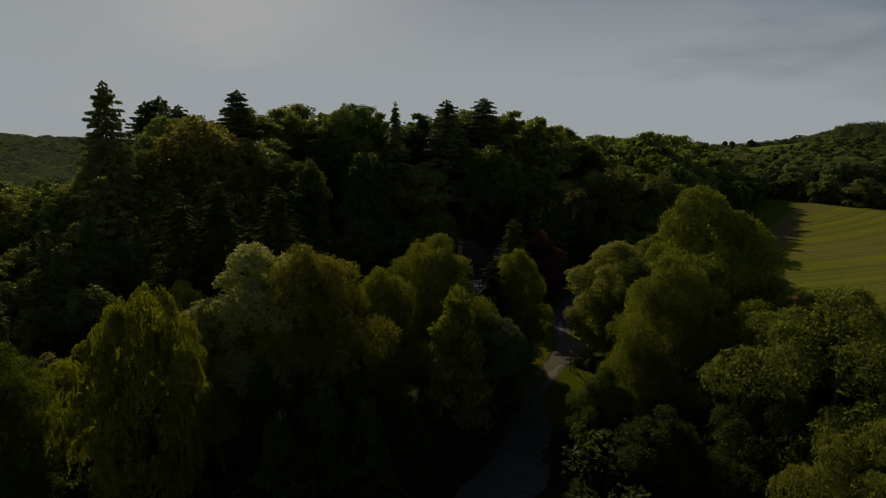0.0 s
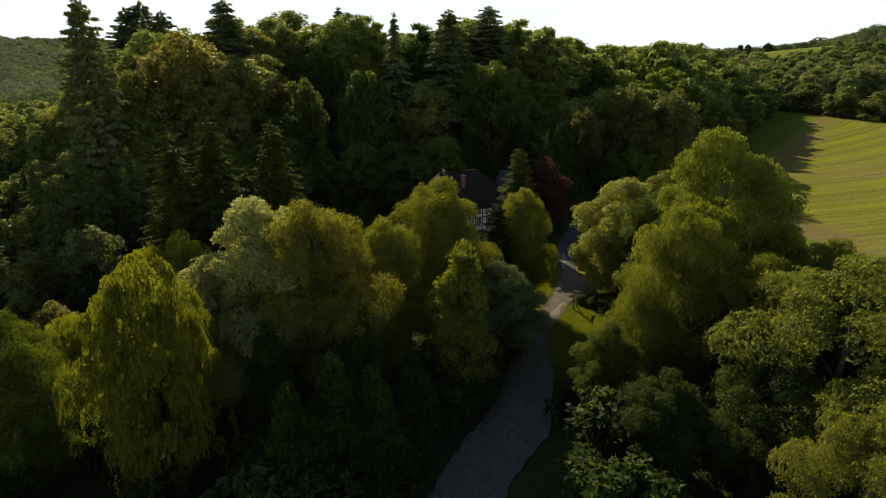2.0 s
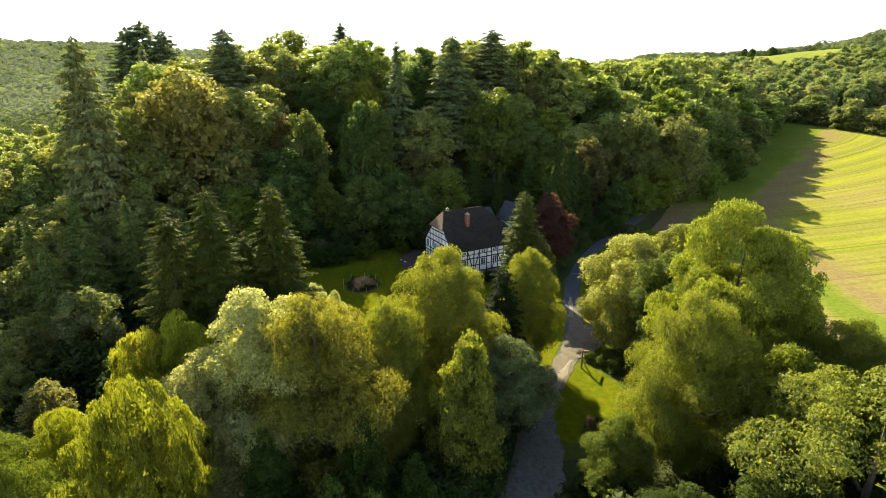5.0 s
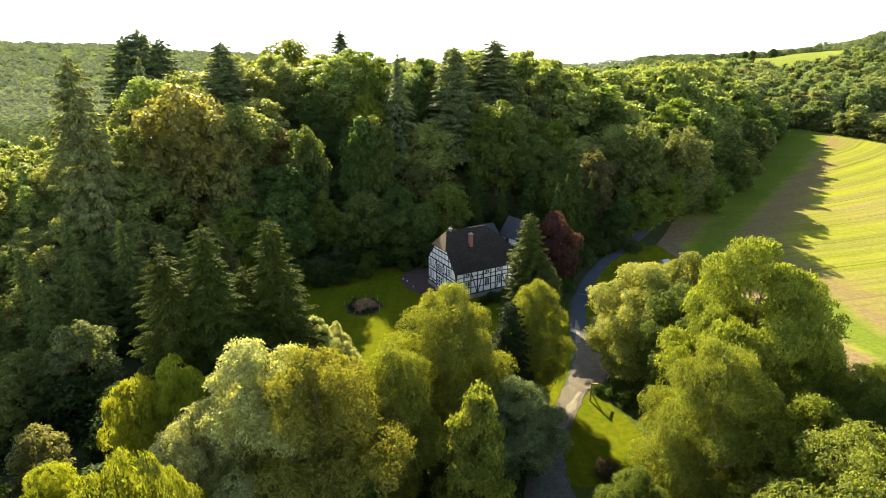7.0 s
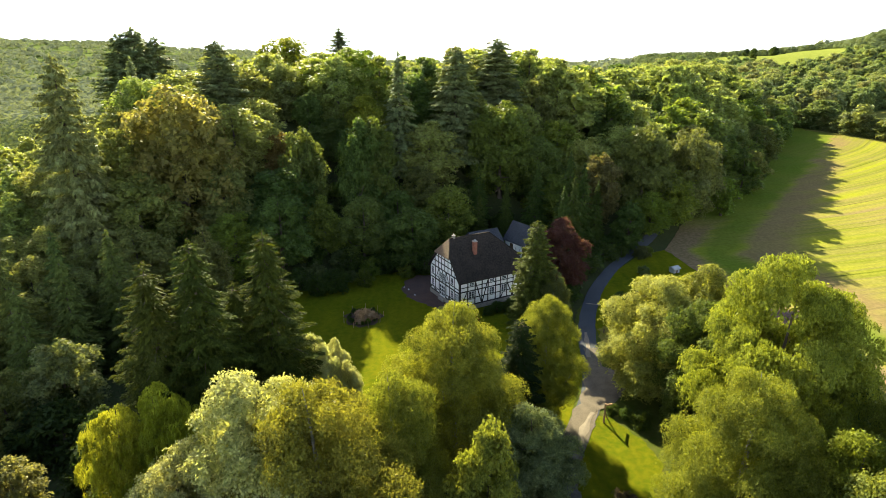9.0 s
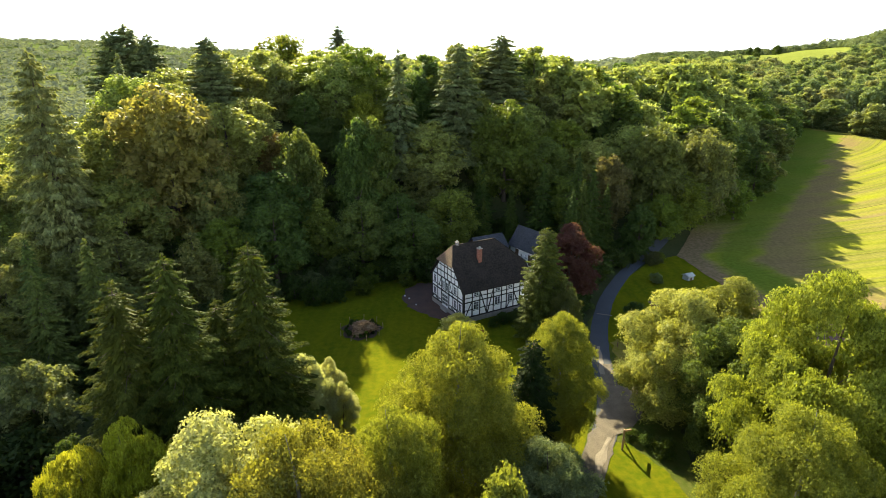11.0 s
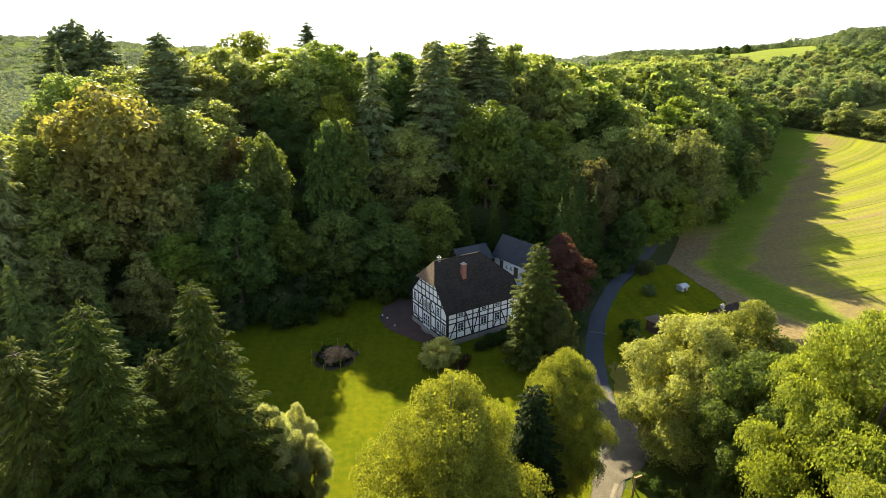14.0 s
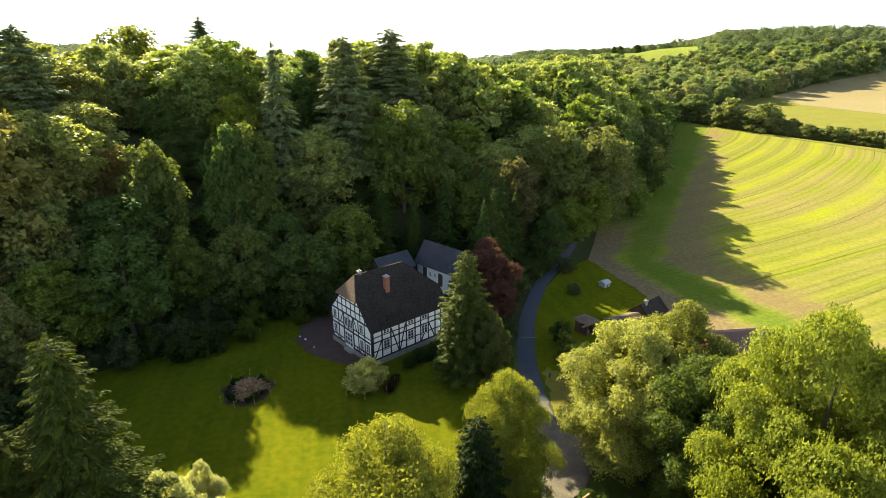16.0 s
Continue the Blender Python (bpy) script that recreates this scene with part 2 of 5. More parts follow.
BROWNTILE = rough_material("worn_brown_tile", (0.13, 0.075, 0.055), (0.1, 0.06, 0.05), (0.18, 0.12, 0.09), 0.7, 6.0, 0.8, 0.2, 0.4, 0.02)
BRICK = rough_material("red_brick", (0.26, 0.085, 0.055), (0.19, 0.065, 0.045), (0.32, 0.17, 0.12), 1.2, 10.0, relief=0.4, dist=0.01)
WOOD = rough_material("weathered_wood", (0.1, 0.06, 0.035), (0.075, 0.045, 0.028), (0.15, 0.1, 0.065), 1.0, 10.0, stretch=(1, 1, 0.2), relief=0.4, dist=0.01)
PALEWOOD = rough_material("bleached_wood", (0.5, 0.33, 0.2), (0.36, 0.22, 0.13), (0.2, 0.12, 0.07), 1.0, 12.0, relief=0.4, dist=0.01)
BRUSH = rough_material("dry_brush", (0.4, 0.27, 0.145), (0.25, 0.155, 0.08), (0.1, 0.06, 0.035), 1.2, 8.0, relief=0.4, dist=0.01)
FELT = rough_material("roofing_felt", (0.12, 0.085, 0.055), (0.09, 0.065, 0.045), (0.15, 0.11, 0.075), 0.7, 14.0, relief=0.3, dist=0.01)
WHITEPAINT = rough_material("white_paint", (0.8, 0.8, 0.79), (0.76, 0.76, 0.74), (0.7, 0.69, 0.66), 1.0, 10.0, 0.5, 0.4, 0.1, 0.005)
GREYPAINT = rough_material("grey_sheet_metal", (0.27, 0.29, 0.26), (0.2, 0.22, 0.2), (0.4, 0.41, 0.38), 1.0, 10.0, 0.5, 0.5, 0.1, 0.005)


def glass_material():
    m, n, l, b = material("window_glass", 0.06, 0.6)
    f = noise_fac(n, l, 2.0, 2)
    l.new(mix(n, l, "MIX", f, (0.03, 0.035, 0.04), (0.06, 0.07, 0.08)), b.inputs["Base Color"])
    return m


GLASS = glass_material()

# ---- the lie of the land ----


def smooth(t):
    t = min(1.0, max(0.0, t))
    return t * t * (3 - 2 * t)


EDGE = [(-400, -40), (-120, 10), (-60, 30), (-40, 46), (-28, 61), (-17, 66), (-8, 71), (4, 80), (24, 86), (36, 84), (48, 86),
        (62, 98), (80, 114), (106, 151), (168, 238), (230, 330), (330, 470)]


def into_wood(x, y):
    """Metres inside the wood's front edge; negative in the open."""
    best, sign = 1e9, 1
    for (ax, ay), (bx, by) in zip(EDGE, EDGE[1:]):
        ux, uy = bx - ax, by - ay
        k = min(1, max(0, ((x - ax) * ux + (y - ay) * uy) / (ux * ux + uy * uy)))
        d = math.hypot(x - ax - k * ux, y - ay - k * uy)
        if d < best:
            best, sign = d, 1 if ux * (y - ay) - uy * (x - ax) > 0 else -1
    return sign * best


RIDGE = [(-180, 40), (-100, 60), (-60, 125), (-35, 118), (-20, 95), (-8, 62), (8, 54), (18, 44), (24, 46), (30, 52), (34, 57), (39, 64), (45, 65), (51, 61), (56, 60), (75, 62), (110, 55), (180, 40)]


def along(table, a):
    for (a0, v0), (a1, v1) in zip(table, table[1:]):
        if a <= a1:
            return v0 + (v1 - v0) * smooth((a - a0) / (a1 - a0))
    return table[-1][1]


def hgt(x, y):
    r, az = math.hypot(x, y), math.degrees(math.atan2(x, y))
    d = into_wood(x, y)
    hill = (24 - 9 * smooth((x - 18) / 40)) * smooth(d / 44) * (1 - 0.72 * smooth((-x - 38) / 48))
    if hill > 0.3:
        hill += 1.6 * noise.noise((x / 23, y / 23, 3)) * min(1, hill / 6)
    s = (x - 45) * 0.6 + (y - 70) * 0.8
    open_slope = 0.045 * max(0.0, s) * smooth((x - 25) / 50) * (1 if s < 330 else max(0.35, 1 - (s - 330) / 700))
    open_slope += 0.02 * max(0.0, x - 110) * smooth((60 - s) / 120) * smooth((r - 60) / 100)
    k = smooth((az - 8) / 14)
    r0, r1 = 900 - 470 * k, 2300 - 1570 * k
    far = along(RIDGE, az)
    low = hill * (1 - smooth((r - 210) / 190) * 0.85) + open_slope
    w = smooth((r - r0) / (r1 - r0)) if az < 120 else smooth((r - 900) / 1400)
    z = low * (1 - w) + far * w
    if r > 300:
        z += 5 * noise.noise((x / 160, y / 160, 7)) * smooth((r - 300) / 300)
    return z


def part(name, bm, mat, parent=None, label=""):
    me = bpy.data.meshes.new(name)
    bm.to_mesh(me)
    bm.free()
    me.materials.append(mat)
    ob = new(name, me)
    if parent is not None:
        ob.parent = parent
    return tagged(ob, label)


def mesh_of(name, verts, faces, mat, smooth_shade=False):
    me = bpy.data.meshes.new(name)
    me.from_pydata([tuple(v) for v in verts], [], [tuple(f) for f in faces])
    me.materials.append(mat)
    if smooth_shade:
        me.polygons.foreach_set("use_smooth", [True] * len(me.polygons))
    me.update()
    return me


def thing(name, m, label, category, group="", kind=""):
    ob = new(name)
    ob.empty_display_size = 0.3
    ob.matrix_basis = m
    return tagged(ob, label, category, group, kind)


# ground sheet, fine near the house and coarse towards the horizon
N = 250
us = [70 * math.sinh(4.62 * (2 * i / N - 1)) for i in range(N + 1)]
gv = [(10 + u, 50 + v, hgt(10 + u, 50 + v)) for v in us for u in us]
gf = [(j * (N + 1) + i, j * (N + 1) + i + 1, (j + 1) * (N + 1) + i + 1, (j + 1) * (N + 1) + i) for j in range(N) for i in range(N)]
ground = new("ground", mesh_of("ground", gv, gf, LITTER, True))
tagged(ground, "dark leaf-littered ground rising into a wooded hill", "ground", kind="structure")


def patch(name, outline, mat, lift, step, label, category, torn=0.0):
    """A sheet that lies on the ground inside an outline."""
    from_x, to_x = min(p[0] for p in outline), max(p[0] for p in outline)
    from_y, to_y = min(p[1] for p in outline), max(p[1] for p in outline)
    rim = []
    for (ax, ay), (bx, by) in zip(outline, outline[1:] + outline[:1]):
        k = max(1, int(math.hypot(bx - ax, by - ay) / (step * (0.35 if torn else 1))))
        for i in range(k):
            x, y = ax + (bx - ax) * i / k, ay + (by - ay) * i / k
            rim.append((x + torn * noise.noise((x * 0.8, y * 0.8, 2)) + 0.4 * torn * noise.noise((x * 2.7, y * 2.7, 4)), y + torn * noise.noise((x * 0.8, y * 0.8, 6)) + 0.4 * torn * noise.noise((x * 2.7, y * 2.7, 8))))
    n = len(rim)

    def inside(x, y):
        c = False
        for (ax, ay), (bx, by) in zip(rim, rim[1:] + rim[:1]):
            if (ay > y) != (by > y) and x < (bx - ax) * (y - ay) / (by - ay) + ax:
                c = not c
        return c
    pts = [Vector(p) for p in rim]
    x = from_x + step * 0.5
    while x < to_x:
        y = from_y + step * 0.5
        while y < to_y:
            if inside(x, y) and min((x - a) ** 2 + (y - b) ** 2 for a, b in rim) > (0.5 * step) ** 2:
                pts.append(Vector((x, y)))
            y += step
        x += step
    from mathutils.geometry import delaunay_2d_cdt
    vs, _, fs, *_ = delaunay_2d_cdt(pts, [], [list(range(n))], 1, 1e-4)
    me = mesh_of(name, [(v.x, v.y, hgt(v.x, v.y) + lift) for v in vs], fs, mat, True)
    return tagged(new(name, me), label, category, kind="structure")


def curve_points(pts, step):
    """A smooth line through points."""
    out = []
    for i in range(len(pts) - 1):
        p0, p1, p2, p3 = (Vector(pts[max(0, i - 1)]), Vector(pts[i]), Vector(pts[i + 1]), Vector(pts[min(len(pts) - 1, i + 2)]))
        k = max(2, int((p2 - p1).length / step))
        for j in range(k):
            t = j / k
            out.append(0.5 * ((2 * p1) + (p2 - p0) * t + (2 * p0 - 5 * p1 + 4 * p2 - p3) * t * t + (3 * p1 - p0 - 3 * p2 + p3) * t ** 3))
    return out + [Vector(pts[-1])]


def ribbon(name, pts, widths, mat, lift, label, category, ragged=0.12):
    line = curve_points(pts, 0.8)
    vs, fs, n = [], [], len(line)
    for i, p in enumerate(line):
        d = (line[min(n - 1, i + 1)] - line[max(0, i - 1)]).normalized()
        w = widths[0] + (widths[1] - widths[0]) * i / (n - 1)
        q = Vector((-d.y, d.x))
        a = w / 2 + ragged * noise.noise((i * 0.5, 1.0, 0))
        b = w / 2 + ragged * noise.noise((i * 0.5, 9.0, 0))
        for k, e in ((a, -0.12), (a, 0.0), (0.0, 0.03), (-b, 0.0), (-b, -0.12)):
            v = p + q * k
            vs.append((v.x, v.y, hgt(v.x, v.y) + lift + e))
        if i:
            for k in range(4):
                fs.append((i * 5 - 5 + k, i * 5 - 4 + k, i * 5 + 1 + k, i * 5 + k))
    me = mesh_of(name, vs, fs, mat)
    return tagged(new(name, me), label, category, kind="structure")


patch("lawn", [(-32, 62), (-26, 64.5), (-17, 69), (-9, 73.5), (2, 79), (14, 74), (20, 70), (22, 60), (20.5, 50), (19, 40), (14, 28), (8, 27), (-2, 24), (-14, 27),
               (-24, 34), (-34, 44)], LAWN, 0.05, 2.5, "mown yellow-green lawn before the half-timbered house", "lawn")
patch("roadside_grass", [(9.5, 15), (12.2, 23), (14.4, 30), (16.6, 36), (19, 44), (20.6, 52), (23.4, 60), (26.2, 60), (25, 52.6), (28, 50), (28.6, 44), (30, 42), (30, 36), (26, 33), (24.5, 28), (24, 20), (20, 13.5)], ROUGHGRASS, 0.045, 1.4,
      "rough shaded grass along the lane", "grass", 0.5)
patch("verge_lawn", [(13.0, 17.0), (13.6, 21), (14.9, 25.1), (16.2, 28.2), (17.9, 31.2), (19.4, 30.9), (21.8, 27.4), (22.6, 23.5), (21.2, 20.5), (18.5, 16)], LAWN, 0.065, 1.2,
      "small sunlit triangle of mown grass beside the lane", "lawn", 0.35)
patch("garden_lawn", [(23.4, 46), (24.0, 53), (25.6, 59.6), (28.8, 67), (34, 75.4), (42, 84.5), (49.6, 87.5), (51.6, 71), (49.2, 57.5), (44, 46), (34, 40), (25, 41)], LAWN, 0.05, 2.5,
      "mown garden lawn between the lane and the field", "lawn")
patch("field", [(47.4, 57), (52, 40), (58, 20), (150, -20), (212, 20), (209, 80), (204, 125), (198, 156), (194, 169), (187.5, 189), (180.5, 213), (174, 240), (166, 241), (101, 155), (76, 118), (58, 102),
                (48, 87), (49.6, 71)], FIELD, 0.1, 4.0, "gently sloping yellow-green field with curved mown rows", "field", 0.5)
ribbon("field_margin", [(172, 236), (176, 224), (180.5, 205), (187, 180), (195, 148), (200, 118), (206, 76)], (3.2, 3.2), HAY, 0.2, "pale uncut grass margin along the hedge", "grass", 0.6)
patch("rough_meadow", [(182, 247), (205, 262), (235, 283), (299, 320), (283, 274), (288, 227), (296, 180), (310, 100), (300, 20), (222, 20), (214, 80), (209, 125), (203, 156), (199, 169), (192, 190), (186, 213)], HAY, 0.3, 8.0,
      "rough yellow-green meadow strip beyond the hedge", "field", 0.6)
patch("stubble_field", [(299, 323), (280, 274), (285, 227), (293, 180), (307, 100), (480, 60), (560, 240), (440, 345), (360, 345)], STUBBLE, 0.4, 10.0,
      "tan stubble field beyond the hedge", "field", 1.0)
patch("far_meadow", [(248, 501), (274, 441), (336, 447), (451, 612), (504, 717), (412, 709), (347, 699)], MEADOW, 1.2, 14.0,
      "bright green meadow on the far slope", "field")
LANE = [(13.2, 24), (15.9, 29.2), (18.7, 35), (20.5, 41.5), (21.6, 48), (23.4, 55), (25.3, 60.3),
        (28.3, 67.2), (33.5, 76.2), (37, 81), (41.5, 86.5), (47, 93), (54, 103)]
ribbon("lane", LANE, (2.6, 2.0), ASPHALT, 0.09, "narrow worn blue-grey asphalt lane with crumbling edges", "road")
ribbon("track", [(-6, -50), (-1, -22), (3.5, -4), (7.0, 5.5), (9.3, 11), (11.2, 17.5), (13.0, 23.4), (16.6, 30.6), (18.8, 35.2), (20.9, 42), (21.4, 46)], (6.6, 1.7), DIRT_TRACK, 0.11, "dusty shaded track strewn with leaves", "road", 0.7)
patch("lay_by", [(2.2, 1.2), (4.8, 6.2), (7.5, 9.9), (8.9, 13.3), (10.6, 19.1), (12.6, 24.2), (14.3, 23.8), (13.5, 20.4), (13.4, 16), (12.7, 11.3), (11.2, 6.6), (6.8, 0.2), (4.2, -5), (0.2, -5)],
      WORN_LANE, 0.17, 1.0, "wide worn stretch of the lane, pale grey and dappled", "road", 0.35)
patch("junction_apron", [(20.3, 42.6), (21.6, 41.6), (22.6, 40.6), (24.2, 40.2), (25.2, 39.0), (23.6, 37.0), (21.9, 34.4), (19.6, 32.4), (18.2, 31.7), (17.0, 32.6), (18.6, 37)], DIRT_TRACK, 0.13, 0.8,
      "worn grey-brown apron where the drive meets the lane", "road", 0.3)
ribbon("gravel_drive", [(23.4, 39.4), (26.0, 40.0), (29, 40.2), (34, 39), (40, 36), (46, 33.5), (58, 31)], (2.4, 3.0), GRAVEL, 0.15, "pale gravel drive branching off the lane", "road", 0.5)
patch("dry_grass", [(21.9, 42.4), (22.9, 41.4), (25.2, 40.6), (27.6, 42.2), (27.8, 47), (26.8, 51), (25.2, 52.6), (24.2, 51.6), (23.4, 47.5)], DRYGRASS, 0.08, 0.8,
      "bleached yellow grass between the lane and the garden", "lawn", 0.5)
ribbon("crumbled_edge", [(14.0, 24.2), (15.2, 26.8), (16.7, 29.6), (17.9, 31.6)], (0.9, 0.5), GRAVEL, 0.14, "crumbled pale edge of the track", "road", 0.6)
ribbon("drain_strip", [(24.6, 60.7), (26.8, 60.0)], (0.22, 0.22), GRAVEL, 0.13, "pale drainage strip across the lane", "drain", 0.03)
ribbon("road_shoulder", [(20.7, 43.5), (21.2, 46.5), (22.0, 50.5)], (0.7, 0.4), GRAVEL, 0.12, "pale gravel shoulder along the lane", "road", 0.3)

# ---- trees ----
rng = np.random.default_rng(7)


def unit(v):
    return v / np.maximum(1e-9, np.linalg.norm(v, axis=-1, keepdims=True))


def leaves_mesh(name, c, a, nrm, length, width, mat):
    """One mesh of pointed three-cornered leaves."""
    a, n = unit(a), len(c)
    b = unit(np.cross(nrm, a))
    length, width = np.broadcast_to(length, n)[:, None], np.broadcast_to(width, n)[:, None]
    v = np.empty((n, 3, 3))
    v[:, 0] = c + a * length * 0.55
    v[:, 1], v[:, 2] = c - a * length * 0.35 + b * width * 0.55, c - a * length * 0.45 - b * width * 0.45
    me = bpy.data.meshes.new(name)
    me.vertices.add(3 * n)
    me.vertices.foreach_set("co", v.reshape(-1))
    me.loops.add(3 * n)
    me.loops.foreach_set("vertex_index", np.arange(3 * n))
    me.polygons.add(n)
    me.polygons.foreach_set("loop_start", np.arange(0, 3 * n, 3))
    me.materials.append(mat)
    me.update(calc_edges=True)
    return me


def tube(vs, fs, pts, radii, sides=7):
    """Adds a tapered tube along points."""
    base = len(vs)
    for i, p in enumerate(pts):
        d = (Vector(pts[min(i + 1, len(pts) - 1)]) - Vector(pts[max(i - 1, 0)])).normalized()
        x = d.orthogonal().normalized()
        y = d.cross(x)
        for k in range(sides):
            w = 2 * math.pi * k / sides
            vs.append(tuple(Vector(p) + (x * math.cos(w) + y * math.sin(w)) * radii[i]))
    for i in range(len(pts) - 1):
        for k in range(sides):
            q = (k + 1) % sides
            fs.append((base + i * sides + k, base + i * sides + q, base + (i + 1) * sides + q, base + (i + 1) * sides + k))


def trunk_mesh(name, H, r, limbs, mat, rnd, stems=1):
    """A leaning tapered trunk with limbs that reach the given points."""
    vs, fs = [], []
    for s in range(stems):
        ox, oy = (0, 0) if stems == 1 else (0.5 * math.cos(2.4 * s), 0.5 * math.sin(2.4 * s))
        spine = [(ox * (1 + 2 * k) + 0.03 * H * math.sin(3 * k + s) * k, oy * (1 + 2 * k) + 0.025 * H * math.cos(2 * k + s) * k - 0.02 * H * k, H * 0.93 * k)
                 for k in (0, 0.04, 0.15, 0.3, 0.5, 0.7, 0.86, 1.0)]
        tube(vs, fs, [(x, y, z - 0.3 if z == 0 else z) for x, y, z in spine], [r * f for f in (1.5, 1.1, 0.92, 0.8, 0.6, 0.36, 0.18, 0.04)], 8)
    for q in limbs:
        q = Vector(q) * 0.86
        z0 = max(0.12 * H, min(0.8 * H, q.z - 0.55 * math.hypot(q.x, q.y) - rnd.uniform(0, 0.08) * H))
        p0 = Vector((0, 0, z0))
        mid = p0.lerp(q, 0.5) + Vector((rnd.uniform(-0.3, 0.3), rnd.uniform(-0.3, 0.3), -0.06 * H))
        w = r * 0.5 * (1 - z0 / H) + 0.03
        tube(vs, fs, [p0, p0.lerp(mid, 0.6), mid, q], [w, w * 0.8, w * 0.55, 0.02], 5)
    return mesh_of(name, vs, fs, mat, True)


def sphere_dirs(n):
    return unit(rng.normal(size=(n, 3)))


def lobes(H, R, base, n, shape, rnd):
    """Centres and radii of the leafy masses that fill a crown of that outline."""
    out = []
    while len(out) < n:
        k = rnd.random()
        prof = {"round": math.sin(math.pi * min(1, 0.13 + 0.87 * k)) ** 0.55,
                "oval": math.sin(math.pi * min(1, 0.1 + 0.9 * k)) ** 0.8,
                "tall": (math.sin(math.pi * min(1, 0.18 + 0.82 * k)) ** 0.9) * (1.1 - 0.5 * k),
                "flat": (0.6 + 0.4 * k)}[shape]
        a, q = rnd.uniform(0, 2 * math.pi), math.sqrt(rnd.random())
        q = 0.36 + 0.54 * q
        z = base + (H - base) * (0.06 + 0.86 * k)
        rr = R * rnd.uniform(0.16, 0.34) * (0.75 + 0.4 * prof)
        x, y = prof * R * q * math.cos(a), prof * R * q * math.sin(a)
        if z + rr * 0.75 > H:
            z = H - rr * 0.75
        if all((x - o[0]) ** 2 + (y - o[1]) ** 2 + (z - o[2]) ** 2 > (0.7 * (rr + o[3])) ** 2 for o in out) or rnd.random() < 0.015:
            out.append((x, y, z, rr))
    return out


def broadleaf(seed, H, R, base, n_lobes, n_leaves, size, shape="round", drop=0.0, fill=0.2, bark=None, stems=1, slim=0.62, per=20, spread=2.5):
    """Meshes of trunk and crown: leafy sprays cover the masses of the crown. drop: how far leafy twigs hang, in metres."""
    rnd = random.Random(seed)
    ls = lobes(H, R, base, n_lobes, shape, rnd)
    L = np.array(ls)
    # sprays sit on the outside of the crown, none deep inside a neighbouring mass
    want = int(n_leaves * (1 - fill) / per)
    share = L[:, 3] ** 2
    C, D = np.empty((0, 3)), np.empty((0, 3))
    while len(C) < want:
        which = rng.choice(len(ls), want, p=share / share.sum())
        d = sphere_dirs(want)
        d[:, 2] = np.where(rng.random(want) < 0.8, np.abs(d[:, 2]), d[:, 2])
        c = L[which, :3] + d * (L[which, 3] * rng.uniform(0.72, 1.16, want))[:, None] * np.array((1, 1, 0.88))
        deep = (np.linalg.norm(c[:, None] - L[None, :, :3], axis=2) / L[None, :, 3]).min(1)
        keep = deep > 0.66
        C, D = np.concatenate((C, c[keep])), np.concatenate((D, d[keep]))
    C, D = C[:want], D[:want]
    up = np.array((0, 0, 1.0))
    nrm = unit(D * 0.75 + up * 0.5 + rng.normal(size=D.shape) * 0.3)
    e1 = unit(np.cross(nrm, sphere_dirs(want)))
    e2 = np.cross(nrm, e1)
    n = want * per
    c, f, g, q = (np.repeat(v, per, 0) for v in (C, e1, e2, nrm))
    w, rho = rng.random(n) * 6.283, np.sqrt(rng.random(n))
    reach = size * spread * np.repeat(rng.uniform(0.65, 1.3, want), per)
    out = f * np.cos(w)[:, None] + g * np.sin(w)[:, None]
    c = c + out * (rho * reach)[:, None] - q * (0.35 * reach * rho ** 2)[:, None] + rng.normal(size=(n, 3)) * (0.14 * reach)[:, None]
    a = out + rng.normal(size=(n, 3)) * 0.5 + np.array((0, 0, -0.35))
    q = q + rng.normal(size=(n, 3)) * 0.42
    if drop:
        hang = rng.random(n) ** 1.3
        c[:, 2] -= hang * drop * np.repeat(rng.uniform(0.3, 1.1, want), per)
        c[:, :2] += np.repeat(unit(D[:, :2]), per, 0) * (0.18 * np.sqrt(hang) * drop)[:, None]
        a[:, 2] -= 1.2
    # broad leaves inside close the crown
    m = int(n_leaves * fill)
    inside = rng.choice(len(ls), m, p=share / share.sum())
    c2 = L[inside, :3] * np.where(rng.random(m) < 0.45, 0.72, 1.0)[:, None] ** np.array((1, 1, 0.3)) + sphere_dirs(m) * (L[inside, 3] * rng.random(m) ** 0.5 * 0.8)[:, None]
    c, a, q = np.concatenate((c, c2)), np.concatenate((a, sphere_dirs(m))), np.concatenate((q, sphere_dirs(m)))
    c[:, 2] = np.maximum(c[:, 2], 0.2 + 0.06 * base * rng.random(len(c)))
    sz = size * rng.uniform(0.7, 1.3, n + m)
    sz[n:] *= 2.1
    crown = leaves_mesh("crown", c, a, unit(q), sz, sz * slim, LEAF)
    limbs = [l[:3] for l in rnd.sample(ls, min(len(ls), 12))]
    return trunk_mesh("trunk", H, 0.018 * H + 0.04, limbs, bark or BARK, rnd, stems), crown


